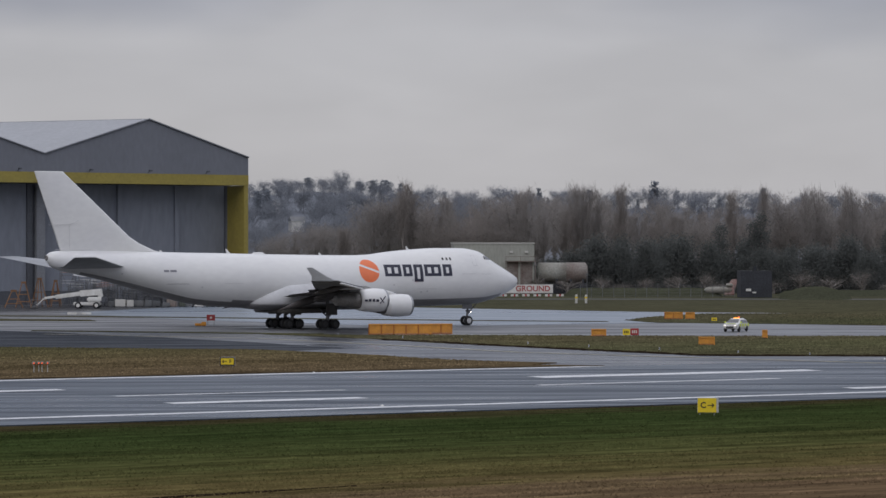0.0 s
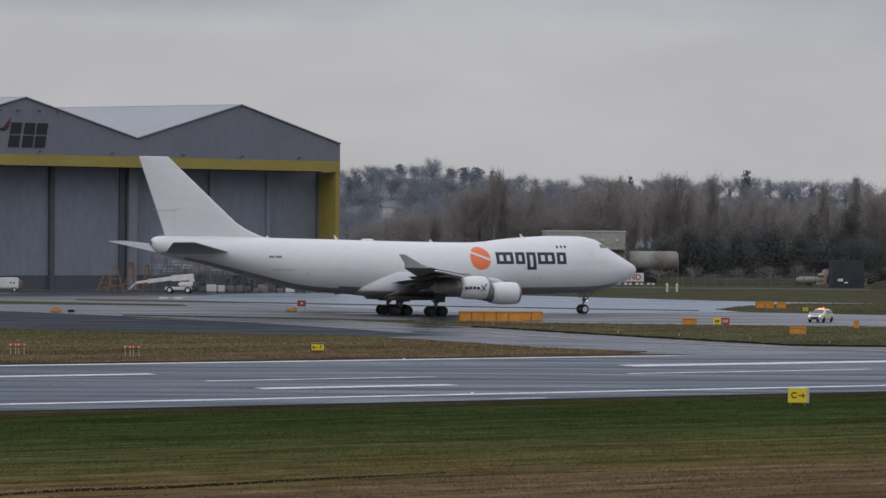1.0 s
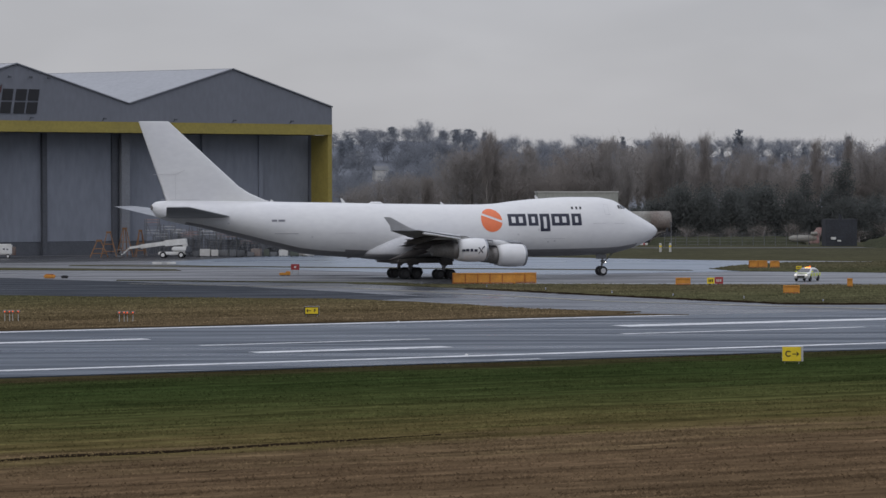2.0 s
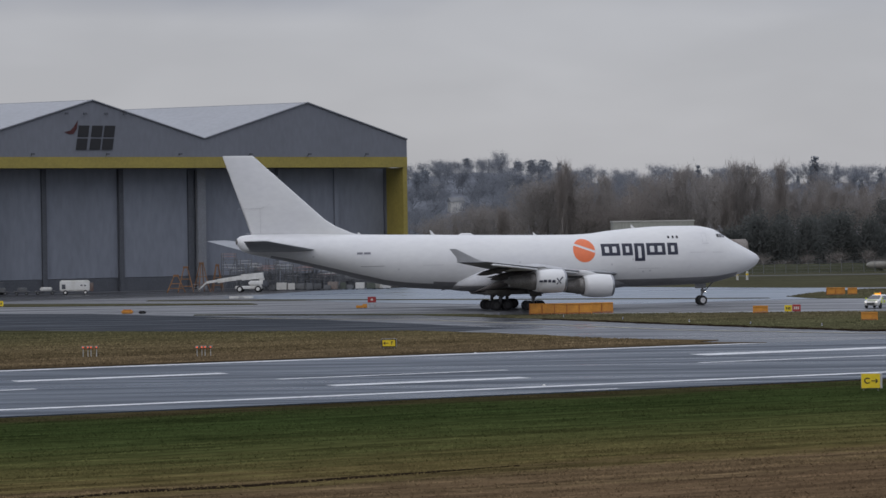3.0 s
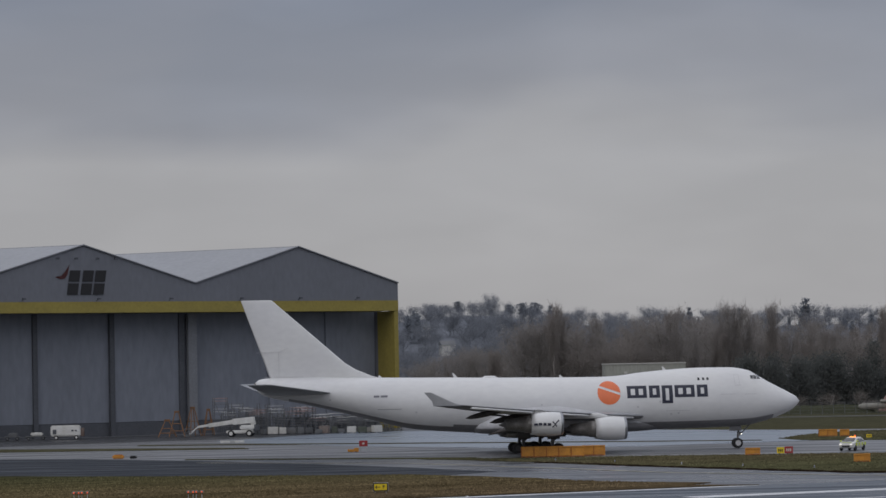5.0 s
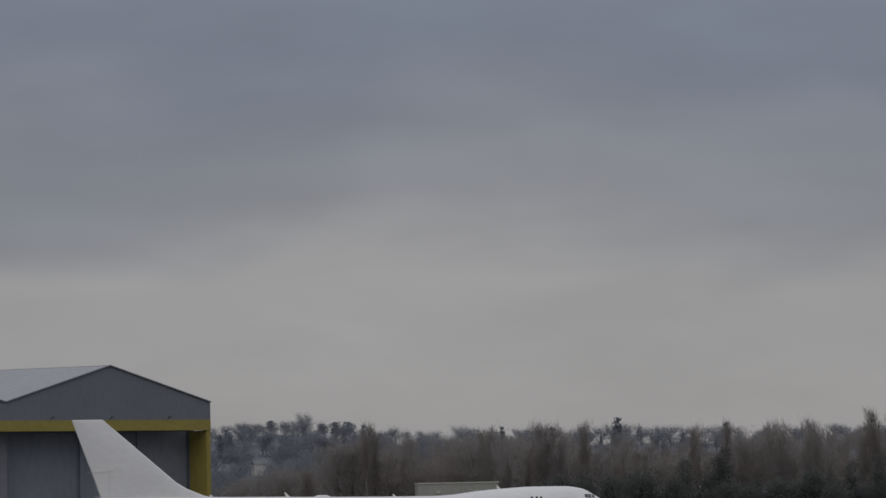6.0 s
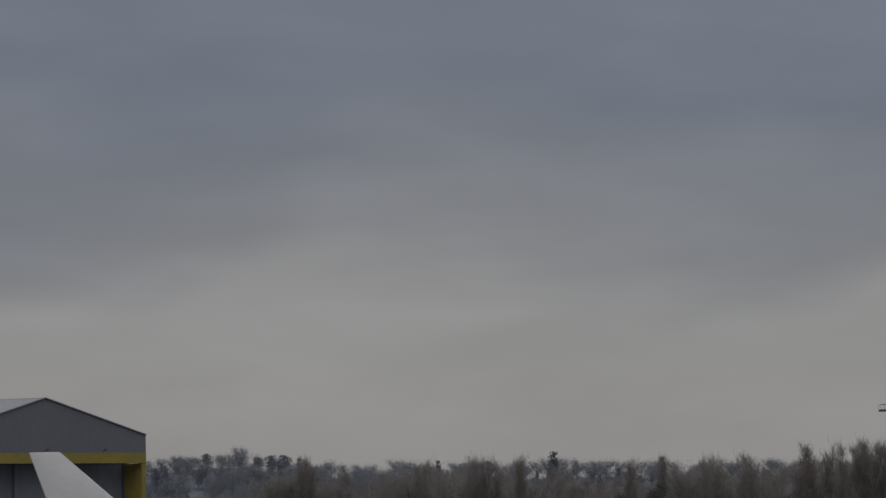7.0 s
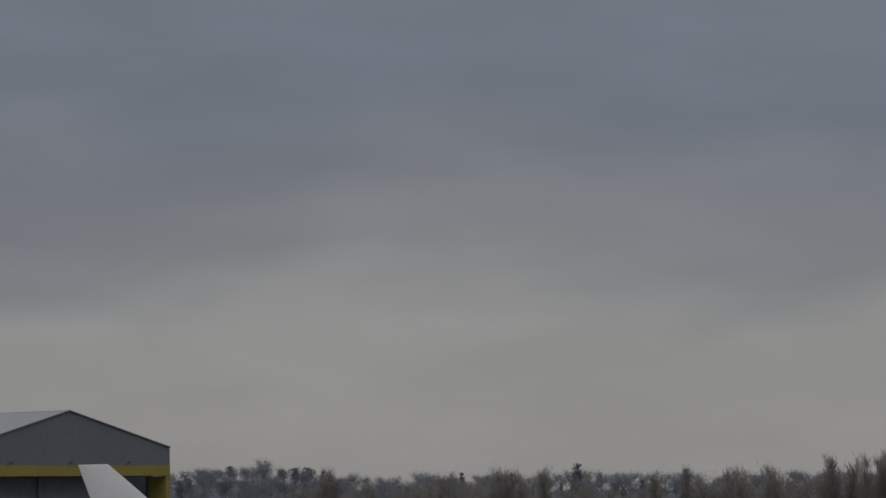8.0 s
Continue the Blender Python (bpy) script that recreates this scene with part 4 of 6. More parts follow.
foil(bm, [((-51.5, 0, 9.3), 15.2, 0.5, True), ((-53.6, 0, 9.85), 12.6, 0.95, True), ((-55.6, 0, 10.7), 10.95, 0.95, True), ((-56.9, 0, 11.5), 9.9, 0.92, True), ((-65.75, 0, 19.3), 3.85, 0.38, True), ((-65.9, 0, 19.4), 3.65, 0.2, True)], 20)
fin = part("fin", bm, M["white"], jet, smooth=True)
for a, b in (((-65.0, 13.0), (-67.8, 12.95)), ((-63.9, 13.5), (-65.0, 13.0)), ((-65.1, 10.0), (-65.1, 13.0)), ((-66.9, 9.95), (-59, 9.95))):
    bm = bmesh.new()
    half = 0.36 if a[0] > -66 and b[0] > -67 else 0.2
    rod(bm, (a[0], -half, a[1]), (b[0], -half + 0.12, b[1]), 0.02, n=5)
    part("rudder_seam", bm, M["seam"], fin)


# ---- landing gear ----
SPIN = []  # every rolling wheel and its place


def wheel(parent, x, y, r, w, hub="hub"):
    bm = bmesh.new()
    turned(bm, [(-w / 2, 0.30 * r), (-w / 2, 0.62 * r), (-w / 2 * 0.98, 0.78 * r), (-w / 2 * 0.75, 0.95 * r), (-w / 2 * 0.4, r), (w / 2 * 0.4, r), (w / 2 * 0.75, 0.95 * r), (w / 2 * 0.98, 0.78 * r), (w / 2, 0.62 * r), (w / 2, 0.30 * r)], (0, 0, 0), "y", 28)
    ty = part("tyre", bm, M["rubber"], parent, smooth=False)
    bm = bmesh.new()
    turned(bm, [(-w / 2 - 0.015, 0.05), (-w / 2 - 0.015, 0.55 * r), (-w / 2 + 0.05, 0.58 * r), (w / 2 - 0.05, 0.58 * r), (w / 2 + 0.015, 0.55 * r), (w / 2 + 0.015, 0.05)], (0, 0, 0), "y", 20)
    me = bpy.data.meshes.new("hub")
    bm.to_mesh(me)
    bm.free()
    ty.data.materials.append(M[hub])
    bm = bmesh.new()
    bm.from_mesh(ty.data)
    k0 = len(bm.faces)
    bm.from_mesh(me)
    bm.faces.ensure_lookup_table()
    for f in bm.faces[k0:]:
        f.material_index = 1
    bm.to_mesh(ty.data)
    bm.free()
    bpy.data.meshes.remove(me)
    ty.name = "wheel"
    ty.location = (x, y, r)
    SPIN.append((ty, x, y, r))
    return ty


bm = bmesh.new()
rod(bm, (-8.0, 0, 0.62), (-7.7, 0, 3.0), 0.13)
rod(bm, (-8.0, 0, 1.3), (-6.3, 0, 3.0), 0.08)
rod(bm, (-8.0, -0.55, 0.62), (-8.0, 0.55, 0.62), 0.09)
box(bm, -7.95, -7.55, -0.32, 0.32, 1.75, 2.0, 0.03)
box(bm, -9.1, -7.6, -0.75, -0.70, 2.15, 2.75, 0.02)
ng = part("nose_gear", bm, M["strut"], jet, "steel nose landing gear")
for s in (-1, 1):
    wheel(ng, -8.0, 0.46 * s, 0.62, 0.42, "seam")
    bm = bmesh.new()
    turned(bm, [(0.0, 0.06), (0.04, 0.055), (0.05, 0.02)], (-7.5, 0.22 * s, 1.72), "x", 12)
    part("taxi_light", bm, M["lamp"], ng, "lit taxi light")
for gx, gy, wz in ((-32.1, 5.5, 4.4), (-35.2, 1.9, 3.2)):
    for s in (-1, 1):
        bm = bmesh.new()
        rod(bm, (gx, gy * s, 0.7), (gx + 0.1, gy * s * 0.96, wz), 0.22)
        rod(bm, (gx, gy * s, 1.4), (gx + 2.2, gy * s * 0.9, 3.2), 0.11)
        rod(bm, (gx, gy * s, 1.5), (gx - 0.2, gy * s * 0.45, 3.0), 0.10)
        rod(bm, (gx - 0.9, gy * s, 0.64), (gx + 0.9, gy * s, 0.64), 0.17)
        for ax in (-0.74, 0.74):
            rod(bm, (gx + ax, gy * s - 0.7, 0.62), (gx + ax, gy * s + 0.7, 0.62), 0.1)
        gear = part("main_gear", bm, M["strut"], jet, "steel main landing gear")
        for ax in (-0.74, 0.74):
            for o in (-0.56, 0.56):
                wheel(gear, gx + ax, gy * s + o, 0.62, 0.46)
        bm = bmesh.new()
        box(bm, gx - 0.75, gx + 0.8, gy * s + 0.95 * s, gy * s + 1.03 * s, 1.75, 3.2, 0.03)
        part("gear_door", bm, M["underwing"], gear)
        bm = bmesh.new()
        bm.free()
        for ax in (-0.74, 0.74):
            bm = bmesh.new()
            turned(bm, [(-0.34, 0.1), (-0.32, 0.36), (0.32, 0.36), (0.34, 0.1)], (gx + ax, gy * s, 0.64), "y", 14)
            part("brake_pack", bm, M["shade_well"], gear, smooth=True)
# solid dark slab added for the shade between belly and main gear
bm = bmesh.new()
box(bm, -37.6, -30.0, -4.0, 4.0, 1.95, 2.5, 0.2)
part("gear_shade_slab", bm, M["shade_well"], jet, "dark slab standing for shade about the main gear")


# ---- woods ----
def twig_cloud(bm, rng, spots, count, length, width, up):
    """Thin blades of twig spread along limbs."""
    for _ in range(count):
        a, b, spread = spots[rng.randrange(len(spots))]
        p = a.lerp(b, rng.random() ** 0.8) + Vector((rng.gauss(0, spread), rng.gauss(0, spread), rng.gauss(0, spread)))
        d = Vector((rng.gauss(0, 1), rng.gauss(0, 1), rng.gauss(up, 0.6))).normalized() * length * rng.uniform(0.6, 1.4)
        s = d.cross(Vector((rng.gauss(0, 1), rng.gauss(0, 1), rng.gauss(0, 1)))).normalized() * width * rng.uniform(0.5, 1.5)
        bm.faces.new([bm.verts.new(p - s), bm.verts.new(p + s), bm.verts.new(p + d)])


def bare_tree(name, seed, tall, wide, upright, count, twig, label, width=0.04, low=0.25, bark="bark", loose=1.0):
    rng = random.Random(seed)
    tree = thing(name, label, "tree")
    bm = bmesh.new()
    spots = []
    rod(bm, (0, 0, 0), (0, 0, tall * 0.5), 0.35, 0.22, 7)
    rod(bm, (0, 0, tall * 0.5), (rng.uniform(-0.4, 0.4), 0, tall * 0.95), 0.22, 0.03, 6)
    for i in range(16 if upright < 2 else 22):
        z = tall * rng.uniform(0.12 if upright > 2 else low, 0.75)
        a = rng.uniform(0, 2 * math.pi)
        reach = wide * 0.5 * rng.uniform(0.6, 1.0) * (1.0 if upright < 2 else 0.85)
        e = Vector((math.cos(a) * reach, math.sin(a) * reach, min(tall, z + reach * upright * rng.uniform(0.8, 1.3))))
        b = Vector((0, 0, z))
        rod(bm, b, e, 0.12, 0.03, 5)
        spots.append((b.lerp(e, 0.25), e, loose * (0.35 + 0.05 * wide)))
        for _ in range(2):
            f = b.lerp(e, rng.uniform(0.4, 0.8))
            g = f + Vector((rng.gauss(0, 1), rng.gauss(0, 1), abs(rng.gauss(upright * 0.7, 0.6)))).normalized() * wide * 0.22
            g.z = min(g.z, tall)
            rod(bm, f, g, 0.06, 0.02, 4)
            spots.append((f, g, loose * (0.3 + 0.04 * wide)))
    spots.append((Vector((0, 0, tall * 0.5)), Vector((0, 0, tall * 0.97)), 0.4))
    part("trunk", bm, M[bark], tree)
    bm = bmesh.new()
    twig_cloud(bm, rng, spots, count, tall * 0.075, width, 0.4 + upright * 0.5)
    part("crown", bm, M[twig], tree)
    return tree


def evergreen(name, seed, tall, wide, layers, count, mat, label, flat=False, leaf=0.14):
    rng = random.Random(seed)
    tree = thing(name, label, "tree")
    bm = bmesh.new()
    rod(bm, (0, 0, 0), (0, 0, tall * 0.93), 0.3, 0.05, 7)
    blobs = []
    for i in range(layers):
        t = i / max(1, layers - 1)
        z = tall * ((0.38 + 0.58 * t) if flat else (0.08 + 0.88 * t))
        r = wide * 0.5 * ((0.75 + 0.25 * rng.random()) if flat else (1.02 - t) ** 0.8)
        for k in range(7 if t < 0.8 else 4):
            a = rng.uniform(0, 2 * math.pi)
            q = r * rng.uniform(0.3, 1.0)
            e = Vector((math.cos(a) * q, math.sin(a) * q, z + rng.gauss(0, 0.03 * tall)))
            rod(bm, (0, 0, z - 0.05 * tall), e, 0.07, 0.02, 4)
            blobs.append((e, 0.10 * wide + 0.25))
    part("trunk", bm, M["hill_bark" if mat == "hill_needle" else "bark"], tree)
    bm = bmesh.new()
    for _ in range(count):
        c, s = blobs[rng.randrange(len(blobs))]
        p = c + Vector((rng.gauss(0, s), rng.gauss(0, s), rng.gauss(0, s * (0.4 if flat else 0.7))))
        if p.z < 0.1:
            p.z = 0.1 + rng.random() * 0.4
        d = Vector((rng.gauss(0, 1), rng.gauss(0, 1), rng.gauss(0, 0.7))).normalized()
        e = d.cross(Vector((rng.gauss(0, 1), rng.gauss(0, 1), rng.gauss(0, 1)))).normalized()
        k = leaf * rng.uniform(0.6, 1.5)
        bm.faces.new([bm.verts.new(p - d * k), bm.verts.new(p + e * k), bm.verts.new(p + d * k), bm.verts.new(p - e * k * 0.8)])
    part("crown", bm, M[mat], tree)
    return tree


KIND = {
    "poplar": bare_tree("poplar", 1, 22, 5.0, 3.2, 2000, "twig", "tall narrow bare poplar in a winter wood"),
    "poplar2": bare_tree("poplar", 2, 22, 6.5, 2.6, 2000, "twig_grey", "tall narrow bare poplar in a winter wood"),
    "round": bare_tree("bare_tree", 3, 18, 13, 0.9, 2900, "twig", "spreading bare brown tree in a winter wood", 0.045, loose=1.2),
    "round2": bare_tree("bare_tree", 4, 17, 11, 1.2, 2700, "twig_grey", "spreading bare brown tree in a winter wood", 0.045, loose=1.2),
    "conifer": evergreen("conifer", 5, 20, 8, 10, 2600, "needle", "dark green conifer in a winter wood", leaf=0.23),
    "bush": evergreen("evergreen_bush", 6, 7.5, 9, 6, 9000, "needle", "dark evergreen thicket along the wood's edge"),
    "bush2": evergreen("evergreen_bush", 7, 6, 7, 5, 7500, "needle", "dark evergreen thicket along the wood's edge"),
    "scrub": bare_tree("scrub", 12, 6, 7, 0.9, 1300, "scrub_twig", "low bare brown scrub along the wood's edge", 0.04, 0.05, loose=1.6),
    "hill_round": bare_tree("hill_tree", 8, 18, 16, 1.0, 1500, "hill_twig", "bare tree on a distant hill, tinted blue-grey for haze", 0.10, 0.06, "hill_bark", 1.35),
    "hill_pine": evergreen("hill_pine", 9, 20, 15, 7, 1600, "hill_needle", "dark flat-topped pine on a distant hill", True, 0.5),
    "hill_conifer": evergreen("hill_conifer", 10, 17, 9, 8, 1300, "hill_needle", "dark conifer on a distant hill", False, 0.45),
}
used = set()


def plant(kind, az, d, tall, rng, wide=None, z=0.0):
    """A tree by its bearing in degrees and distance; the first of a kind is the master itself."""
    ref = {"poplar": 22, "poplar2": 22, "round": 18, "round2": 17, "conifer": 20, "bush": 7.5, "bush2": 6, "scrub": 6, "hill_round": 18, "hill_pine": 20, "hill_conifer": 17}[kind]
    k = tall / ref
    m = Matrix.Translation((math.tan(radians(az)) * d, d, z)) @ Matrix.Rotation(rng.uniform(0, 6.28), 4, "Z")
    src = KIND[kind]
    ob = src if kind not in used else copy_thing(src, m)
    used.add(kind)
    ob.matrix_basis = m @ Matrix.Diagonal(((wide or k), (wide or k), k, 1))
    return ob


rng = random.Random(42)


def top_at(el, d):
    return 11 + math.tan(radians(el)) * d


def crest_line(x):
    """The height of the hill's ridge, by metres east."""
    return 25.5 + 5.5 * math.exp(-((x - 25) / 60) ** 2) + 2.5 * noise.noise((x * 0.02, 1, 0))


# the distant hill with its own trees
bm = bmesh.new()
loops = []
for i in range(61):
    x = -250 + 12 * i
    crest = crest_line(x)
    loops.append([(x, 1020, -1), (x, 1120, crest * 0.45), (x, 1220, crest * 0.85), (x, 1300, crest), (x, 1400, crest * 0.9), (x, 1700, -1)])
rings(bm, loops, False, False)
bmesh.ops.recalc_face_normals(bm, faces=bm.faces)
if sum(f.normal.z for f in bm.faces) < 0:
    bmesh.ops.reverse_faces(bm, faces=bm.faces)
tagged(link("hill", bm, M["hill"], smooth=True), "low wooded hill in the distance, tinted for haze", "hill", kind="structure")


def crest_at(x, d):
    return crest_line(x) * float(np.interp(d, [1020, 1120, 1220, 1300, 1400, 1700], [0, 0.45, 0.85, 1.0, 0.9, 0]))


def hill_tree(kind, az, d, el=None, tall=None):
    x = math.tan(radians(az)) * d
    z = crest_at(x, d) - 0.4
    high = tall or max(5, top_at(el, d) - z)
    sink = 0.22 * high if kind == "hill_round" else 0.0  # the lowest limbs stand in scrub
    plant(kind, az, d, high + sink, rng, wide=high / 16 * rng.uniform(0.9, 1.3) if kind == "hill_round" else None, z=z - sink)


for d in (1060, 1095, 1130, 1165, 1200, 1235, 1270):
    n = 64
    for i in range(n):
        az = -0.6 + 15.2 * (i + rng.random()) / n
        if (az > 5 and d < 1200) or (abs(az - 0.73) < 0.2 and d < 1140):  # a clearing before a house
            continue
        hill_tree(rng.choice(["hill_round"] * 9 + ["hill_conifer"]), az, d + rng.uniform(-20, 20), tall=rng.uniform(3.5, 8.5) if d > 1180 else rng.uniform(7, 12))
for az, el, kind in ((0.15, 1.12, "hill_round"), (0.45, 1.14, "hill_round"), (0.75, 1.12, "hill_round"), (1.0, 1.2, "hill_pine"), (1.25, 1.1, "hill_round"), (1.62, 1.3, "hill_round"), (1.95, 1.12, "hill_pine"),
                     (2.2, 1.15, "hill_pine"), (2.45, 1.15, "hill_pine"), (2.7, 1.08, "hill_conifer"), (3.3, 0.95, "hill_round"), (3.8, 0.95, "hill_round"), (5.3, 1.0, "hill_conifer"), (5.6, 0.95, "hill_round"),
                     (7.15, 0.95, "hill_round"), (7.35, 1.0, "hill_round"), (7.47, 1.12, "hill_conifer"), (7.62, 1.0, "hill_round"), (7.9, 0.98, "hill_round"), (8.3, 0.95, "hill_round"), (8.7, 0.92, "hill_round"),
                     (9.1, 0.92, "hill_round"), (9.5, 1.0, "hill_conifer"), (9.7, 0.9, "hill_round"), (10.2, 0.9, "hill_round"), (11.5, 0.92, "hill_round"), (12.4, 0.9, "hill_round"), (13.2, 0.95, "hill_round"), (14.0, 0.95, "hill_round")):
    hill_tree(kind, az, 1300, el)


def skyline(az):
    """The near wood's height in degrees over the eye, by bearing."""
    return float(np.interp(az, [-1, 0.0, 1.0, 1.8, 2.4, 3.0, 3.6, 4.5, 5.5, 6.0, 6.5, 7.0, 7.8, 8.6, 9.5, 10.4, 11.3, 12.2, 13.2, 15], [0.15, 0.15, 0.3, 0.55, 0.88, 0.95, 0.9, 0.95, 0.92, 0.98, 1.0, 0.85, 0.75, 0.8, 0.85, 0.95, 0.92, 1.0, 1.05, 1.1]))


for row, (d, n) in enumerate(((690, 44), (735, 46), (790, 40), (850, 36))):
    for i in range(n):
        az = -0.9 + 15.8 * (i + rng.random() * 0.9) / n
        el = skyline(az) - rng.uniform(0.06, 0.46)
        kind = rng.choice(["poplar", "poplar2", "poplar2", "poplar", "round", "round2"])
        tall = max(6, top_at(el, d))
        plant(kind, az, d + rng.uniform(-12, 12), tall, rng, wide=tall / 22 * rng.uniform(0.6, 0.95) if kind.startswith("pop") else tall / 17 * rng.uniform(0.85, 1.25))
# the trees that stand out on the skyline
for az, el, kind in ((2.87, 1.17, "poplar"), (2.75, 1.0, "poplar"), (5.95, 1.0, "poplar2"), (6.05, 1.05, "poplar2"), (6.2, 1.02, "poplar2"), (6.4, 1.0, "poplar2"), (6.85, 1.09, "poplar"), (4.95, 1.0, "poplar"),
                     (5.05, 0.96, "poplar2"), (8.9, 1.02, "poplar"), (9.48, 1.05, "poplar"), (10.3, 0.98, "poplar2"), (10.5, 1.0, "poplar2"), (11.0, 1.02, "poplar2"), (11.15, 1.0, "poplar2"), (12.21, 1.24, "poplar"),
                     (12.55, 1.08, "poplar"), (12.78, 1.18, "poplar2"), (13.15, 1.25, "poplar"), (13.28, 1.32, "poplar"), (13.45, 1.2, "poplar2"), (13.6, 1.22, "poplar"), (13.85, 1.2, "poplar"), (14.2, 1.2, "poplar"), (7.55, 0.75, "round")):
    plant(kind, az, 680 + rng.uniform(-8, 8), top_at(el, 680), rng, wide=top_at(el, 680) / 22 * rng.uniform(0.6, 0.85))
for az, el, d in ((9.45, 0.52, 655), (9.3, 0.35, 655), (8.7, 0.30, 660), (11.8, 0.2, 650), (12.3, 0.3, 650)):
    plant("conifer", az, d, top_at(el, d), rng, wide=0.75)
for row, (d, n) in enumerate(((652, 40), (664, 36))):
    for i in range(n):
        az = -0.6 + 15.4 * (i + rng.random() * 0.9) / n
        tall = rng.uniform(3.5, 5.5) if az < 5.5 else rng.uniform(6.0, 10.5)
        plant(rng.choice(["bush", "bush2"]), az, d + rng.uniform(-5, 5), tall, rng, wide=rng.uniform(0.9, 1.35))
for i in range(30):
    az = -0.6 + 15.4 * (i + rng.random() * 0.9) / 30
    plant("scrub", az, 642 + rng.uniform(-4, 4), rng.uniform(1.8, 4.2), rng, wide=rng.uniform(0.6, 1.1))


# ---- signs and markers on the field ----
def toward_eye(x, y, swing=0.0):
    """A pose on the ground whose -y side faces the camera's stand."""
    return pose(x, y, 0.0, 0, 0, math.degrees(math.atan2(-x, y)) + swing)


def arrow(bm, x0, x1, z, y, w, head):
    s = 1 if x1 > x0 else -1
    box(bm, min(x0, x1), max(x0, x1), y - 0.008, y, z - w / 2, z + w / 2)
    for k in (-1, 1):
        rod(bm, (x1, y - 0.004, z), (x1 - s * head, y - 0.004, z + k * head), w * 0.55, n=6)


def guidance_sign(m, wide, tall, low, letter, arrow_right, border, label):
    sign = thing("guidance_sign", label, "sign", m, group="taxiway guidance signs")
    bm = bmesh.new()
    box(bm, -wide / 2, wide / 2 + (0.02 if border else 0.10), -0.05, 0.35, low, low + tall, 0.02)
    part("cabinet", bm, M["sign_grey"], sign, "grey sign cabinet")
    bm = bmesh.new()
    if border:
        box(bm, -wide / 2 + 0.01, wide / 2 - 0.01, -0.06, -0.05, low + 0.01, low + tall - 0.01)
        part("border", bm, M["sign_black"], sign, "black sign border")
        bm = bmesh.new()
        box(bm, -wide / 2 + 0.10, wide / 2 - 0.10, -0.07, -0.05, low + 0.10, low + tall - 0.10, 0.005)
    else:
        box(bm, -wide / 2 + 0.02, wide / 2 - 0.04, -0.07, -0.05, low + 0.02, low + tall - 0.02, 0.01)
    face = part("face", bm, M["sign_yellow"], sign, "yellow sign face")
    s = 1 if arrow_right else -1
    zc = low + tall / 2
    words("letter", letter, tall * 0.54, Matrix.Translation((-s * wide * 0.20, -0.085, zc)) @ Matrix.Rotation(radians(90), 4, "X"), M["sign_black"], face)
    bm = bmesh.new()
    arrow(bm, s * wide * 0.02 if arrow_right else s * wide * 0.02, s * wide * 0.34, zc, -0.078, 0.055, 0.13)
    part("arrow", bm, M["sign_black"], face)
    for x in (-wide * 0.36, wide * 0.36):
        bm = bmesh.new()
        rod(bm, (x, 0.15, 0), (x, 0.15, low + 0.02), 0.04)
        part("leg", bm, M["sign_grey"], sign)
    return sign


guidance_sign(toward_eye(28.55, 192.2), 1.24, 0.95, 0.16, "C", True, False, "yellow lit taxiway sign with black letter C and arrow")
guidance_sign(toward_eye(-2.5, 264.5), 1.30, 0.74, 0.28, "F", False, True, "yellow taxiway sign with letter F and arrow")

red_sign = thing("red_sign", "small red airfield sign board on short legs", "sign", toward_eye(-5.9, 398))
bm = bmesh.new()
box(bm, -0.55, 0.55, -0.05, 0.1, 0.75, 1.5, 0.02)
board = part("board", bm, M["red"], red_sign)
bm = bmesh.new()
box(bm, -0.14, 0.14, -0.07, -0.05, 1.0, 1.25)
part("mark", bm, M["white_paint"], board)
for x in (-0.4, 0.4):
    bm = bmesh.new()
    rod(bm, (x, 0.03, 0.05), (x, 0.03, 0.77), 0.05)
    part("leg", bm, M["sign_grey"], red_sign)
for x, w in ((-1.6, 0.9), (-0.9, 0.6)):
    lb = thing("low_marker", "low orange marker board on the apron", "marker", toward_eye(-5.9 + x, 397))
    bm = bmesh.new()
    box(bm, -w / 2, w / 2, -0.1, 0.1, 0.1, 0.42 if w > 0.7 else 0.6, 0.03)
    part("board", bm, M["barrier"], lb)
    bm = bmesh.new()
    box(bm, -w / 2 + 0.1, w / 2 - 0.1, -0.2, 0.2, 0.03, 0.11, 0.02)
    part("foot", bm, M["rubber"], lb)


def light_cluster(m):
    row = thing("light_cluster", "row of glowing orange approach lights on pale posts", "airfield light", m, group="approach light clusters")
    for k, x in enumerate((-0.56, -0.16, 0.10, 0.56)):
        bm = bmesh.new()
        rod(bm, (x, 0, 0), (x, 0, 0.72), 0.035, 0.028, 8)
        part("post", bm, M["sign_grey"], row)
        bm = bmesh.new()
        turned(bm, [(0.0, 0.10), (0.05, 0.17), (0.19, 0.17), (0.24, 0.10)], (x, 0, 0.70), "z", 12)
        lampshell = part("lamp_housing", bm, M["rust"], row)
        bm = bmesh.new()
        turned(bm, [(-0.18, 0.06), (-0.16, 0.02)], (x, 0, 0.82), "y", 10)
        part("lens", bm, M["red_lamp"], lampshell, "glowing red-orange lens")
    bm = bmesh.new()
    rod(bm, (-0.62, 0.03, 0.68), (0.62, 0.03, 0.68), 0.03)
    part("rail", bm, M["barrier_dark"], row)
    return row


first = light_cluster(pose(-27.6, 257.0, 0.14, 0, 0, 4))
copy_thing(first, pose(-17.8, 254.0, 0.14, 0, 0, 3))
copy_thing(first, pose(-37.4, 260.0, 0.14, 0, 0, 5))


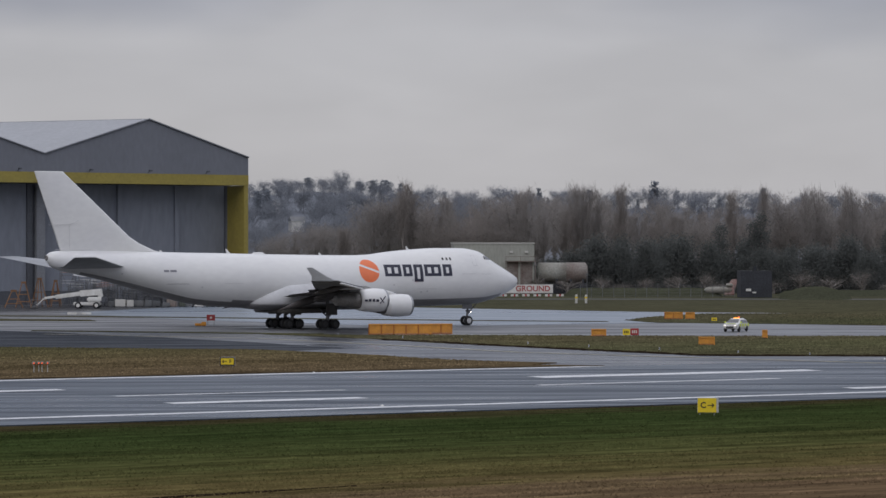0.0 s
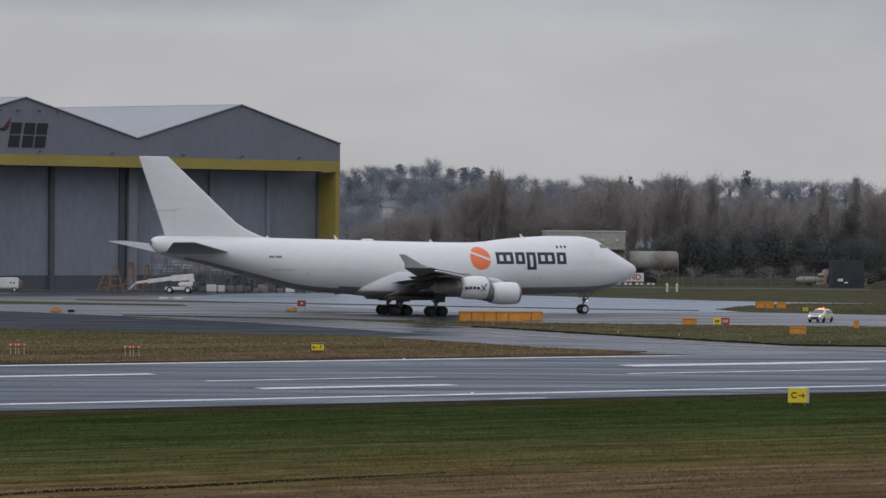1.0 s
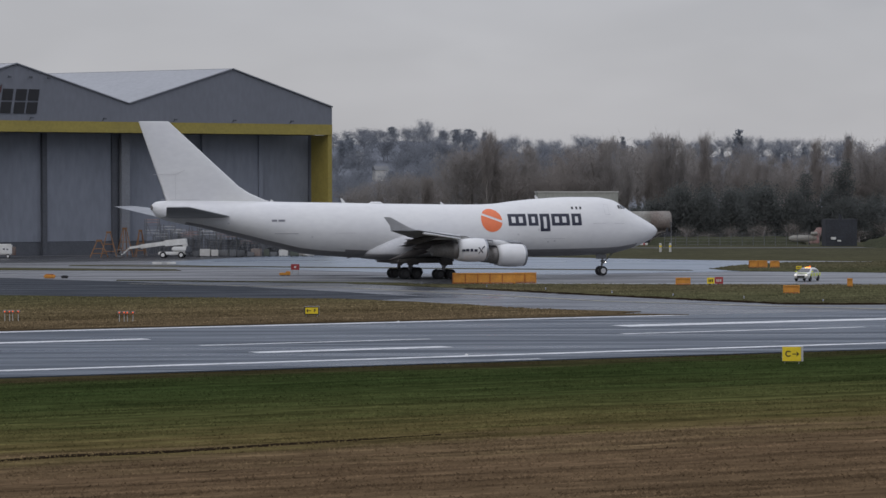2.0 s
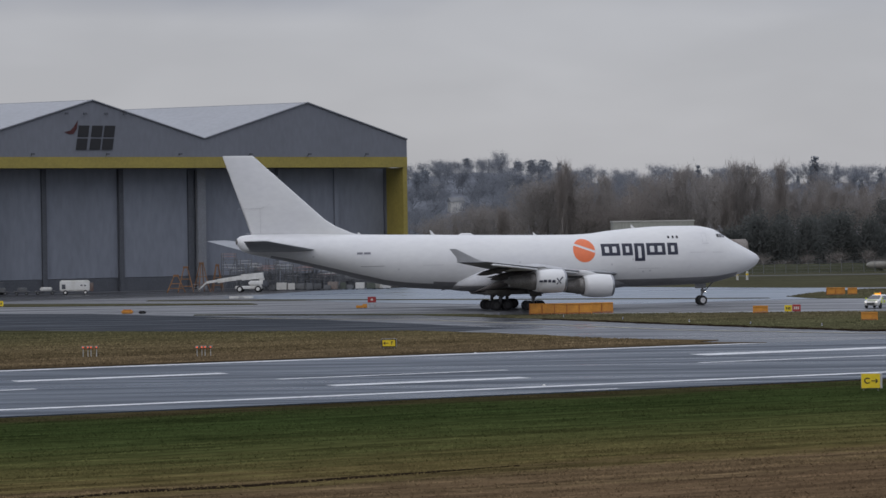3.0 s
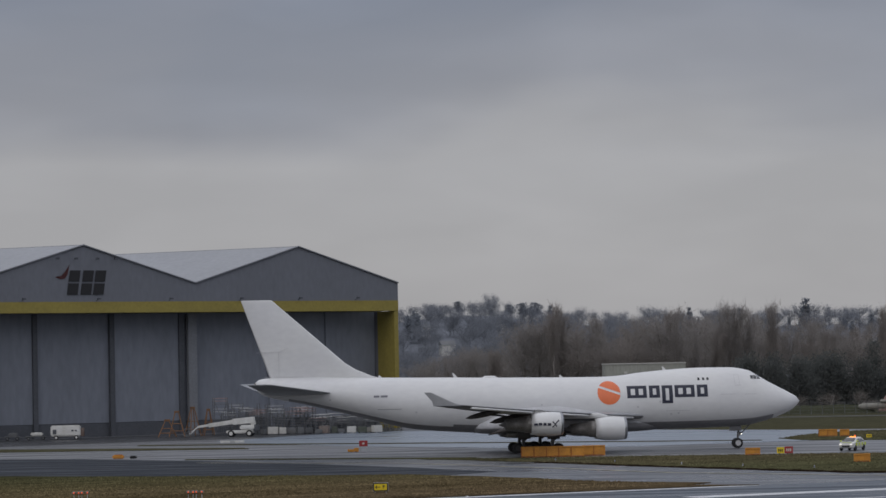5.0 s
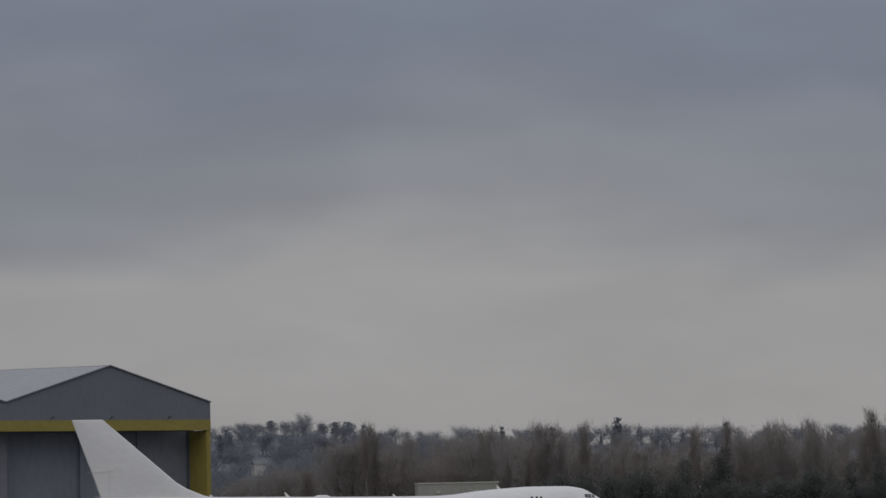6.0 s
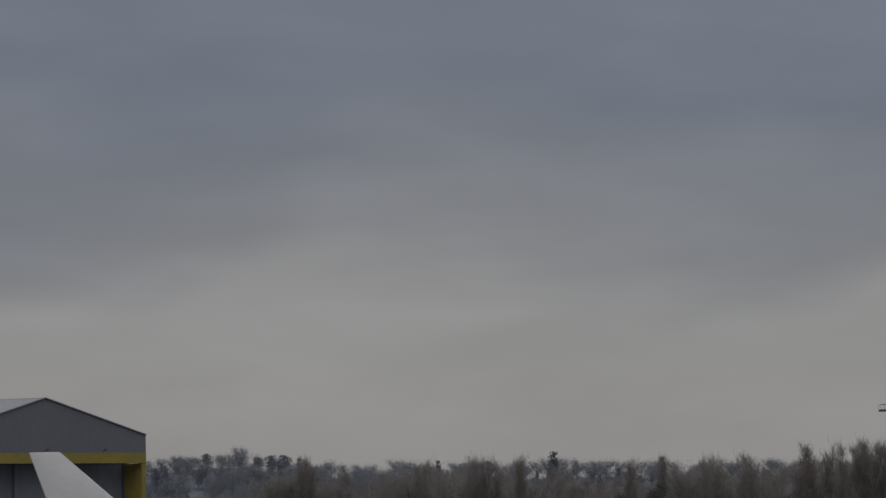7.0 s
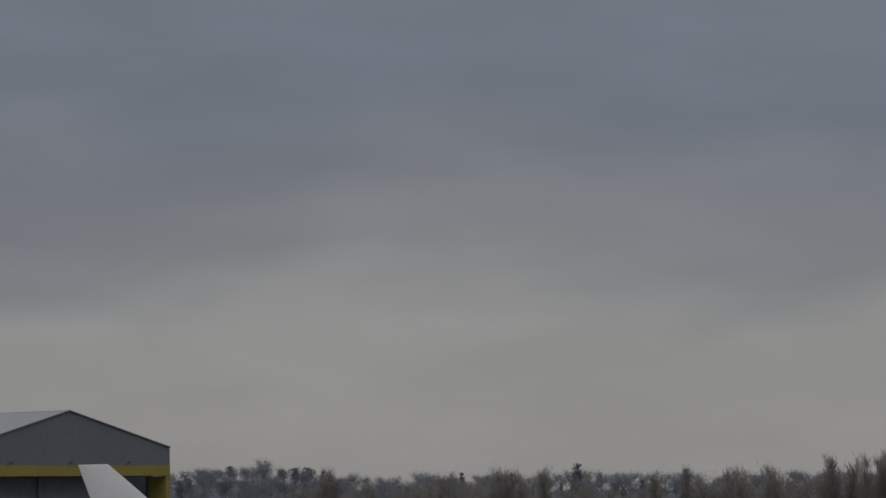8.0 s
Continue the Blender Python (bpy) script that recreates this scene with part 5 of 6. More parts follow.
def barrier_run(m, bays, bay, tall, label, name="orange_barrier"):
    run = thing(name, label, "barrier", m, group="orange boards")
    for i in range(bays):
        x0 = i * bay
        bm = bmesh.new()
        box(bm, x0 + 0.05, x0 + bay - 0.05, -0.03, 0.05, 0.14, tall - 0.08, 0.02)
        part("panel", bm, M["barrier"], run)
        bm = bmesh.new()
        box(bm, x0 - 0.06, x0 + 0.06, -0.10, 0.25, 0.0, tall, 0.02)
        part("upright", bm, M["barrier_dark"] if bays > 1 else M["barrier"], run)
    bm = bmesh.new()
    box(bm, bays * bay - 0.06, bays * bay + 0.06, -0.10, 0.25, 0.0, tall, 0.02)
    part("upright", bm, M["barrier"], run)
    bm = bmesh.new()
    box(bm, -0.06, bays * bay + 0.06, -0.12, 0.28, tall - 0.09, tall + 0.05, 0.02)
    part("top_rail", bm, M["barrier"], run)
    bm = bmesh.new()
    box(bm, -0.06, bays * bay + 0.06, -0.08, 0.2, 0.02, 0.12, 0.02)
    part("base_rail", bm, M["barrier_dark"], run)
    return run


barrier_run(pose(13.25, 359.5, 0.05, 0, 0, 0), 5, 1.46, 1.22, "long orange braced barrier boards beside the taxiway")
barrier_run(pose(20.6, 362.0, 0.05, 0, 0, 0), 2, 1.30, 1.18, "orange braced barrier boards beside the taxiway")
for x, y, w, h, mm in ((38.6, 350.0, 1.6, 0.78, ""), (46.6, 319.5, 1.6, 0.82, ""), (57.0, 341.3, 0.5, 0.9, ""), (57.4, 427, 2.5, 0.95, ""), (60.4, 427, 1.2, 0.9, "")):
    barrier_run(pose(x, y, 0.13, 0, 0, -math.degrees(math.atan2(x, y))), 2 if w > 2 else 1, w / (2 if w > 2 else 1), h, "low orange marker boards standing in grass", "marker_board")
for x, y, w, h, mats, label in ((42.2, 350.2, 0.85, 0.72, "sign_yellow", "small yellow taxiway sign in grass"), (43.1, 350.2, 0.95, 0.78, "red", "small red taxiway sign in grass"), (62.0, 413.5, 0.75, 0.42, "sign_yellow", "small yellow marker in grass"),
                                (-61.3, 428.5, 0.9, 0.72, "sign_yellow", "small yellow apron sign"), (-58.9, 427.8, 0.95, 0.72, "sign_yellow", "small yellow apron sign")):
    sg = thing("small_sign", label, "sign", toward_eye(x, y))
    bm = bmesh.new()
    box(bm, 0, w, -0.05, 0.18, 0.24, 0.24 + h, 0.02)
    fc = part("face", bm, M[mats], sg)
    for k in range(3):
        bm = bmesh.new()
        box(bm, w * (0.2 + 0.22 * k), w * (0.2 + 0.22 * k) + w * 0.14, -0.062, -0.05, 0.24 + h * 0.3, 0.24 + h * 0.7)
        part("mark", bm, M["sign_black"] if mats != "red" else M["white_paint"], fc)
    for lx in (0.15, w - 0.15):
        bm = bmesh.new()
        rod(bm, (lx, 0.06, 0.0), (lx, 0.06, 0.26), 0.04)
        part("leg", bm, M["sign_grey"], sg)
stud = thing("edge_marker", "small grey taxiway edge marker in grass", "marker", pose(28.8, 323, 0.1), group="edge markers")
bm = bmesh.new()
turned(bm, [(0, 0.13), (0.04, 0.12), (0.06, 0.06), (0.26, 0.055), (0.30, 0.03)], (0, 0, 0), "z", 12)
part("post", bm, M["sign_grey"], stud)
bm = bmesh.new()
turned(bm, [(0.14, 0.062), (0.20, 0.062)], (0, 0, 0), "z", 12)
part("band", bm, M["blue"], stud)
for x, y in ((34.3, 313.8), (40.5, 305.2), (47.0, 295.8), (22.5, 334), (16.5, 344), (9.5, 355), (53, 290)):
    copy_thing(stud, pose(x, y, 0.1, 0, 0, 20))
pod = thing("runway_light", "flat white runway edge light on asphalt", "airfield light", pose(*uv(158, 177.8), 0.075), group="runway edge lights")
bm = bmesh.new()
turned(bm, [(0, 0.14), (0.03, 0.12), (0.06, 0.07), (0.09, 0.02)], (0, 0, 0), "z", 12)
part("housing", bm, M["white_paint"], pod)
for u in (98, 218, 38, -22):
    copy_thing(pod, pose(*uv(u, 177.8), 0.075))
for u in (118, 58, 178):
    copy_thing(pod, pose(*uv(u, 225.9), 0.075))
rail = thing("striped_rail", "low white and grey apron blocks in a row", "barrier", pose(-28.3, 460, 0.05, 0, 0, 4))
for k in range(5):
    bm = bmesh.new()
    box(bm, 0.72 * k, 0.72 * k + 0.70, -0.15, 0.15, 0.0, 0.36, 0.04)
    part("block", bm, M["sign_grey" if k == 2 else "white_paint"], rail)
ybox = thing("orange_chock_box", "low orange box on the apron", "box", pose(-37.4, 386, 0.1, 0, 0, 5))
bm = bmesh.new()
box(bm, 0, 1.5, -0.4, 0.4, 0.0, 0.45, 0.12)
part("body", bm, M["barrier"], ybox)
bm = bmesh.new()
box(bm, 0.25, 1.25, -0.3, 0.3, 0.45, 0.53, 0.03)
part("lid", bm, M["barrier_dark"], ybox)
dbox = thing("dark_chock", "low dark rubber chock on the apron", "chock", pose(-35.2, 386, 0.1))
bm = bmesh.new()
box(bm, 0, 0.9, -0.3, 0.3, 0, 0.3, 0.08)
rod(bm, (0.2, 0, 0.3), (0.7, 0, 0.3), 0.05)
part("body", bm, M["rubber"], dbox)


# ---- equipment before the hangar ----
def small_wheel(parent, x, y, r, w, hub="white_paint"):
    bm = bmesh.new()
    turned(bm, [(-w / 2, 0.3 * r), (-w / 2, 0.8 * r), (-w * 0.3, r), (w * 0.3, r), (w / 2, 0.8 * r), (w / 2, 0.3 * r)], (x, y, r), "y", 18)
    t = part("wheel", bm, M["rubber"], parent)
    bm = bmesh.new()
    turned(bm, [(-w / 2 - 0.02, 0.02), (-w / 2 - 0.02, 0.55 * r), (w / 2 + 0.02, 0.55 * r), (w / 2 + 0.02, 0.02)], (x, y, r), "y", 14)
    part("rim", bm, M[hub], t)
    return t


gpu = thing("power_unit", "white ground power unit trailer before the hangar", "trailer", pose(-59.0, 505, 0.05, 0, 0, 4))
bm = bmesh.new()
box(bm, 0, 4.9, -1.0, 1.0, 0.55, 2.35, 0.18)
body = part("body", bm, M["white_paint"], gpu)
for x0, x1, z0, z1 in ((0.35, 0.95, 0.95, 1.7), (3.4, 3.75, 1.4, 1.65), (4.0, 4.3, 1.35, 1.6)):
    bm = bmesh.new()
    box(bm, x0, x1, -1.03, -0.99, z0, z1, 0.01)
    part("hatch", bm, M["door_post"], body)
bm = bmesh.new()
box(bm, 4.9, 5.5, -0.8, 0.8, 0.5, 1.9, 0.08)
part("radiator", bm, M["rust"], gpu)
bm = bmesh.new()
box(bm, 0.2, 5.2, -0.9, 0.9, 0.35, 0.55, 0.04)
part("chassis", bm, M["door_post"], gpu)
for x in (0.9, 4.2):
    for y in (-0.85, 0.85):
        small_wheel(gpu, x, y, 0.36, 0.22)

for x0, L, mm in ((-66.8, 2.6, "steel"), (-63.3, 3.4, "white_paint"), (-70.5, 2.8, "steel")):
    cart = thing("flat_trailer", "low flat equipment trailer before the hangar", "trailer", pose(x0, 506, 0.05, 0, 0, 6))
    bm = bmesh.new()
    box(bm, 0, L, -0.8, 0.8, 0.5, 0.68, 0.04)
    deck_ = part("deck", bm, M["steel"], cart)
    bm = bmesh.new()
    box(bm, L * 0.25, L * 0.85, -0.6, 0.6, 0.68, 1.25, 0.15)
    part("load", bm, M[mm], cart, "strapped load")
    bm = bmesh.new()
    rod(bm, (L, 0, 0.55), (L + 1.1, 0, 0.4), 0.05)
    part("tow_bar", bm, M["steel"], cart)
    for x in (0.5, L - 0.5):
        for y in (-0.75, 0.75):
            small_wheel(cart, x, y, 0.3, 0.18, "steel")
for x in (-71.5, -69.4):
    crate = thing("dark_crate", "dark steel bin beside the hangar door", "bin", pose(x, 507, 0.05, 0, 0, 30))
    bm = bmesh.new()
    box(bm, -0.7, 0.7, -0.6, 0.6, 0.1, 2.1, 0.06)
    part("body", bm, M["door_post"], crate)
    bm = bmesh.new()
    box(bm, -0.75, 0.75, -0.65, 0.65, 2.1, 2.2, 0.03)
    part("lid", bm, M["steel"], crate)

lift = thing("boom_lift", "white articulated boom lift with its boom lowered", "boom lift", pose(-26.6, 502, 0.05, 0, 0, 176))
bm = bmesh.new()
box(bm, -1.2, 3.2, -1.0, 1.0, 0.55, 1.05, 0.1)
part("chassis", bm, M["white_paint"], lift)
for x in (-0.6, 2.4):
    for y in (-1.05, 1.05):
        small_wheel(lift, x, y, 0.55, 0.36)
bm = bmesh.new()
box(bm, -1.6, 1.0, -0.9, 0.9, 1.1, 1.9, 0.2)
part("turret", bm, M["white_paint"], lift)
bm = bmesh.new()
box(bm, -2.2, -1.2, -0.95, 0.95, 0.9, 1.9, 0.2)
part("counterweight", bm, M["door_post"], lift)
bm = bmesh.new()
for (a, b, w) in (((-1.4, 0, 2.75), (2.2, 0, 2.45), 0.5), ((2.2, 0, 2.45), (6.2, 0, 1.9), 0.34), ((6.2, 0, 1.95), (8.0, 0, 1.7), 0.2), ((-1.2, 0, 1.9), (-0.9, 0, 3.1), 0.4)):
    a, b = Vector(a), Vector(b)
    d = b - a
    box(bm, 0, d.length, -w, w, -w, w, 0.05, Matrix.Translation(a) @ Matrix.Rotation(-math.atan2(d.z, d.x), 4, "Y"))
part("boom", bm, M["white_paint"], lift)
bm = bmesh.new()
rod(bm, (8.0, 0, 1.7), (9.3, 0, 0.55), 0.12)
part("jib", bm, M["white_paint"], lift)
bm = bmesh.new()
for z in (0.3, 0.85, 1.4):
    for a, b in (((9.1, -0.8), (10.2, -0.8)), ((10.2, -0.8), (10.2, 0.8)), ((10.2, 0.8), (9.1, 0.8)), ((9.1, 0.8), (9.1, -0.8))):
        rod(bm, (*a, z), (*b, z), 0.035, n=6)
for x in (9.1, 10.2):
    for y in (-0.8, 0.8):
        rod(bm, (x, y, 0.25), (x, y, 1.42), 0.035, n=6)
box(bm, 9.1, 10.2, -0.8, 0.8, 0.22, 0.3)
part("basket", bm, M["steel"], lift)


def trestle(x, y, tall, wide, turn_):
    tr = thing("trestle", "orange steel maintenance trestle before the hangar", "trestle", pose(x, y, 0.05, 0, 0, turn_), group="trestles")
    for sx in (-1, 1):
        bm = bmesh.new()
        rod(bm, (sx * wide * 0.36, -wide * 0.3, tall * 0.33), (sx * wide * 0.36, wide * 0.3, tall * 0.33), 0.06, n=6)
        part("brace", bm, M["orange_steel"], tr)
        for sy in (-1, 1):
            bm = bmesh.new()
            rod(bm, (sx * wide / 2, sy * wide * 0.4, 0), (sx * wide * 0.12, sy * 0.15, tall), 0.08, n=6)
            part("leg", bm, M["orange_steel"], tr)
    for z in (0.25, 0.55):
        for y_ in (-1, 1):
            k = 1 - z * 0.76
            bm = bmesh.new()
            rod(bm, (-wide / 2 * k, y_ * wide * 0.4 * k, tall * z), (wide / 2 * k, y_ * wide * 0.4 * k, tall * z), 0.06, n=6)
            part("brace", bm, M["orange_steel"], tr)
    bm = bmesh.new()
    box(bm, -wide * 0.16, wide * 0.16, -0.25, 0.25, tall, tall + 0.35, 0.04)
    part("saddle", bm, M["orange_steel"], tr)


for x, y, t_, w in ((-38.5, 509, 4.0, 2.6), (-36.0, 511, 4.6, 2.2), (-40.2, 510, 2.6, 3.0), (-33.5, 513, 4.2, 1.8)):
    trestle(x, y, t_, w, rng.uniform(0, 40))


def staging(x, y, wide, deep, tall, decks, red):
    """Folding work platforms of steel tube."""
    st = thing("work_staging", "grey steel work platform with guard rails before the hangar", "staging", pose(x, y, 0.05, 0, 0, rng.uniform(-12, 30)), group="work stagings")
    for sx in (0, 1):
        for sy in (0, 1):
            bm = bmesh.new()
            rod(bm, (wide * sx, deep * sy, 0), (wide * sx, deep * sy, tall), 0.06, n=6)
            part("upright", bm, M["steel"], st)
    for k in range(decks):
        z = tall * (k + 1) / (decks + 0.6)
        bm = bmesh.new()
        box(bm, 0, wide, 0, deep, z - 0.06, z, 0.01)
        part("deck", bm, M["steel"], st)
        for zz in (0.45, 0.9):
            for yy in (0, deep):
                bm = bmesh.new()
                rod(bm, (0, yy, z + zz), (wide, yy, z + zz), 0.035, n=5)
                part("guard_rail", bm, M["faded_red"] if red and k == decks - 1 else M["sign_grey"] if k % 2 else M["steel"], st)
    for a, b in ((0, wide), (wide, 0)):
        bm = bmesh.new()
        rod(bm, (a, 0, 0.1), (b, 0, tall * 0.9), 0.045, n=5)
        part("brace", bm, M["steel"], st)


staging(-32.4, 512, 2.2, 1.8, 6.4, 3, True)
staging(-29.6, 513, 2.0, 1.6, 5.4, 2, False)
for i in range(34):
    x = -31.5 + 28.0 * i / 33 + rng.uniform(-0.5, 0.5)
    tall = (rng.uniform(3.4, 5.2) if x < -17 else rng.uniform(2.0, 3.4))
    staging(x, 514 + rng.uniform(0, 11), rng.uniform(1.8, 3.0), rng.uniform(1.2, 2.2), tall, rng.choice([1, 2, 2]), rng.random() < 0.25)
for i in range(14):
    x = -24.0 + 19 * i / 13 + rng.uniform(-0.4, 0.4)
    cr = thing("equipment_crate", "weathered equipment crate on the apron", "crate", pose(x, 510 + rng.uniform(0, 3), 0.05, 0, 0, rng.uniform(-20, 40)), group="equipment crates")
    w, h = rng.uniform(0.9, 1.8), rng.uniform(0.6, 1.3)
    bm = bmesh.new()
    box(bm, -w / 2, w / 2, -0.5, 0.5, 0.14, 0.14 + h, 0.05)
    part("body", bm, M[rng.choice(["steel", "steel", "cream", "rust", "mesh_green", "faded_tank"])], cr)
    for q in (-w * 0.35, w * 0.35):
        bm = bmesh.new()
        box(bm, q - 0.08, q + 0.08, -0.5, 0.5, 0.0, 0.14)
        part("skid", bm, M["door_post"], cr)


# ---- the fire training ground ----
rig = thing("training_block", "drab olive sheet-clad training building", "building", pose(41.4, 640, 0))
bm = bmesh.new()
box(bm, 0, 17, 0, 9, 0, 10.6, 0.06)
part("wall", bm, M["olive_sheet"], rig)
bm = bmesh.new()
box(bm, -0.15, 17.15, -0.15, 9.15, 10.6, 10.85, 0.04)
part("roof", bm, M["cream"], rig, "pale roof edge")
for x0, x1, z0, z1 in ((11.2, 13.6, 0.0, 6.8), (14.2, 16.6, 0.0, 6.8), (3, 5, 0, 3), (7, 9, 4, 6.4)):
    bm = bmesh.new()
    box(bm, x0, x1, -0.12, 0.02, z0 + 0.05, z1, 0.02)
    part("shutter", bm, M["rust"], rig, "rusty steel shutter")
for x in (4, 11.8, 15):
    bm = bmesh.new()
    box(bm, x, x + 0.7, -0.3, 0, 8.6, 9.1, 0.05)
    part("lamp", bm, M["cream"], rig)
bm = bmesh.new()
box(bm, 10.8, 17.2, -1.3, -0.12, 6.8, 7.0, 0.03)
for x in (10.9, 14, 17.1):
    rod(bm, (x, -1.2, 0), (x, -1.2, 6.8), 0.09, n=6)
    rod(bm, (x, -1.2, 7.0), (x, -1.2, 8.0), 0.05, n=6)
rod(bm, (10.9, -1.2, 7.9), (17.1, -1.2, 7.9), 0.05, n=6)
part("gallery", bm, M["rust"], rig, "rusty access gallery")

tank = thing("training_tank", "rust-streaked horizontal steel tank on a stand", "tank", pose(59.3, 645, 0))
bm = bmesh.new()
turned(bm, [(0, 0.3), (0.15, 1.5), (0.5, 2.1), (6.2, 2.1)], (0, 0, 4.5), "x", 24)
part("shell", bm, M["faded_tank"], tank, "faded pale tank end", smooth=True)
bm = bmesh.new()
turned(bm, [(6.2, 2.12), (10.4, 2.12), (10.8, 1.6), (10.9, 0.3)], (0, 0, 4.5), "x", 24)
part("shell", bm, M["rust"], tank, "scorched rusty tank end", smooth=True)
for x in (1.2, 4.2, 7.2, 9.8):
    bm = bmesh.new()
    box(bm, x - 0.25, x + 0.25, -1.6, 1.6, 0, 3.2, 0.04)
    part("saddle", bm, M["black_rig"], tank)
bm = bmesh.new()
box(bm, 0.2, 10.6, -2.2, -1.9, 0.0, 2.2, 0.03)
part("bund_wall", bm, M["black_rig"], tank)

board = thing("ground_sign", "long white board lettered in dull red", "sign", pose(43.0, 620, 0))
bm = bmesh.new()
box(bm, 0, 17.4, -0.06, 0.06, 0.55, 2.3, 0.02)
face = part("board", bm, M["white_paint"], board)
words("lettering", "GROUND", 1.55, Matrix.Translation((13.3, -0.075, 1.42)) @ Matrix.Rotation(radians(90), 4, "X"), M["red"], face, width=7.0)
for x in (1, 6, 11, 16.5):
    bm = bmesh.new()
    rod(bm, (x, 0.15, 0), (x, 0.15, 2.2), 0.08, n=6)
    part("post", bm, M["steel"], board)
for k in range(8):
    blk = thing("kerb_block", "low white concrete kerb block", "block", pose(46.5 + 2.3 * k, 612, 0), group="kerb blocks")
    bm = bmesh.new()
    box(bm, 0, 1.5, -0.2, 0.2, 0, 0.45, 0.06)
    part("block", bm, M["white_paint"], blk)
    bm = bmesh.new()
    box(bm, 0.55, 0.95, -0.21, 0.21, 0.02, 0.46, 0.03)
    part("reflector", bm, M["red"], blk)
for x in (57.2, 58.95):
    po = thing("bollard", "pale yellow bollard on grass", "bollard", pose(x, 544, 0.02), group="bollards")
    bm = bmesh.new()
    turned(bm, [(0, 0.22), (1.4, 0.22), (1.52, 0.16), (1.56, 0.02)], (0, 0, 0), "z", 14)
    part("post", bm, M["cream"], po)
    bm = bmesh.new()
    turned(bm, [(0.85, 0.23), (1.15, 0.23)], (0, 0, 0), "z", 14)
    part("band", bm, M["sign_yellow"], po)


def heap(name, cx, cy, wide, deep, tall, mat, label, category, flat=0.0):
    bm = bmesh.new()
    nx, ny = 32, 12
    grid = []
    for i in range(nx + 1):
        col = []
        for j in range(ny + 1):
            u, v = i / nx * 2 - 1, j / ny * 2 - 1
            r = max(0.0, 1 - (abs(u) ** 2.2 if not flat else max(0, (abs(u) - flat) / (1 - flat)) ** 2) - v * v)
            z = tall * r ** 0.7 * (1 + 0.12 * noise.noise((i * 0.3, j * 0.3, cx)))
            col.append(bm.verts.new((cx + u * wide / 2, cy + v * deep / 2, z - 0.05)))
        grid.append(col)
    for a, b in zip(grid, grid[1:]):
        for j in range(ny):
            bm.faces.new((a[j], b[j], b[j + 1], a[j + 1]))
    bmesh.ops.recalc_face_normals(bm, faces=bm.faces)
    return tagged(link(name, bm, mat, smooth=True), label, category, kind="structure")


heap("mound", 107.0, 580, 14, 14, 2.5, M["bank_grass"], "grassy earth mound beside the training ground", "mound")
heap("bank", 78.0, 613, 32, 8, 1.7, M["bank_grass"], "low grass bank behind a fence", "bank", 0.85)
heap("bank", 135.0, 613, 60, 8, 1.3, M["bank_grass"], "low grass bank before the woods", "bank", 0.9)
fence = thing("fence", "thin wire perimeter fence on grey posts", "fence", pose(64, 601, 0))
for k in range(15):
    bm = bmesh.new()
    rod(bm, (2.2 * k, 0, 0), (2.2 * k, 0, 2.5), 0.06, n=6)
    part("post", bm, M["steel"], fence)
for z in (0.3, 0.9, 1.5, 2.0, 2.4):
    bm = bmesh.new()
    rod(bm, (0, 0, z), (30.8, 0, z), 0.018, n=4)
    part("wire", bm, M["steel"], fence)
pole = thing("lamp_post", "slim grey post by the training ground", "post", pose(65.0, 598, 0))
bm = bmesh.new()
rod(bm, (0, 0, 0), (0, 0, 4.6), 0.10, 0.07)
part("pole", bm, M["steel"], pole)
bm = bmesh.new()
box(bm, -0.35, 0.2, -0.12, 0.12, 4.55, 4.75, 0.04)
part("head", bm, M["steel"], pole)

mock = thing("training_aircraft", "weathered pale training aircraft hull with faded red tail", "aircraft", pose(90.0, 610, 0.3))
bm = bmesh.new()
turned(bm, [(0, 0.15), (0.35, 0.5), (1.0, 0.7), (5.0, 0.7), (6.2, 0.35)], (0, 0, 1.0), "x", 18)
part("hull", bm, M["faded_tank"], mock, smooth=True)
bm = bmesh.new()
foil(bm, [((4.2 + 0.2, 0, 1.3), -1.9, 0.3, True), ((5.6, 0, 3.2), -1.2, 0.15, True)], 10)
tl = part("tail", bm, M["faded_red"], mock, "faded pinkish-red tail fin")
bm = bmesh.new()
turned(bm, [(0, 0.3), (0.2, 0.36), (1.1, 0.36), (1.3, 0.25)], (4.4, -0.4, 2.0), "x", 14)
part("engine", bm, M["faded_tank"], tl)
bm = bmesh.new()
box(bm, 3.9, 6.2, -0.5, 0.5, 0.0, 1.6, 0.2)
part("tail_base", bm, M["faded_red"], mock)
for x in (1.2, 4.2):
    bm = bmesh.new()
    rod(bm, (x, 0, -0.3), (x, 0, 0.5), 0.1)
    part("stand", bm, M["black_rig"], mock)

black = thing("smoke_chamber", "soot-black steel training chamber", "container", pose(95.2, 596, 0))
bm = bmesh.new()
box(bm, 0, 6.2, 0, 5, 0, 5.3, 0.05)
part("shell", bm, M["black_rig"], black)
bm = bmesh.new()
rod(bm, (3, 1, 5.3), (3, 1, 6.2), 0.3)
part("flue", bm, M["black_rig"], black)
for x0, x1, z0, z1 in ((1.0, 2.0, 1.3, 1.8), (2.3, 3.0, 0.9, 1.2)):
    bm = bmesh.new()
    box(bm, x0, x1, -0.25, 0.0, z0, z1, 0.04)
    part("white_box", bm, M["white_paint"], black, "small white fitting")
crane = thing("red_loader", "rusty red loader parked on far grass", "vehicle", pose(131.5, 600, 0))
bm = bmesh.new()
box(bm, 0, 4.2, -1, 1, 0.7, 1.7, 0.12)
part("body", bm, M["red"], crane)
bm = bmesh.new()
box(bm, 2.6, 4.0, -0.9, 0.9, 1.7, 2.8, 0.1)
part("cab", bm, M["rust"], crane)
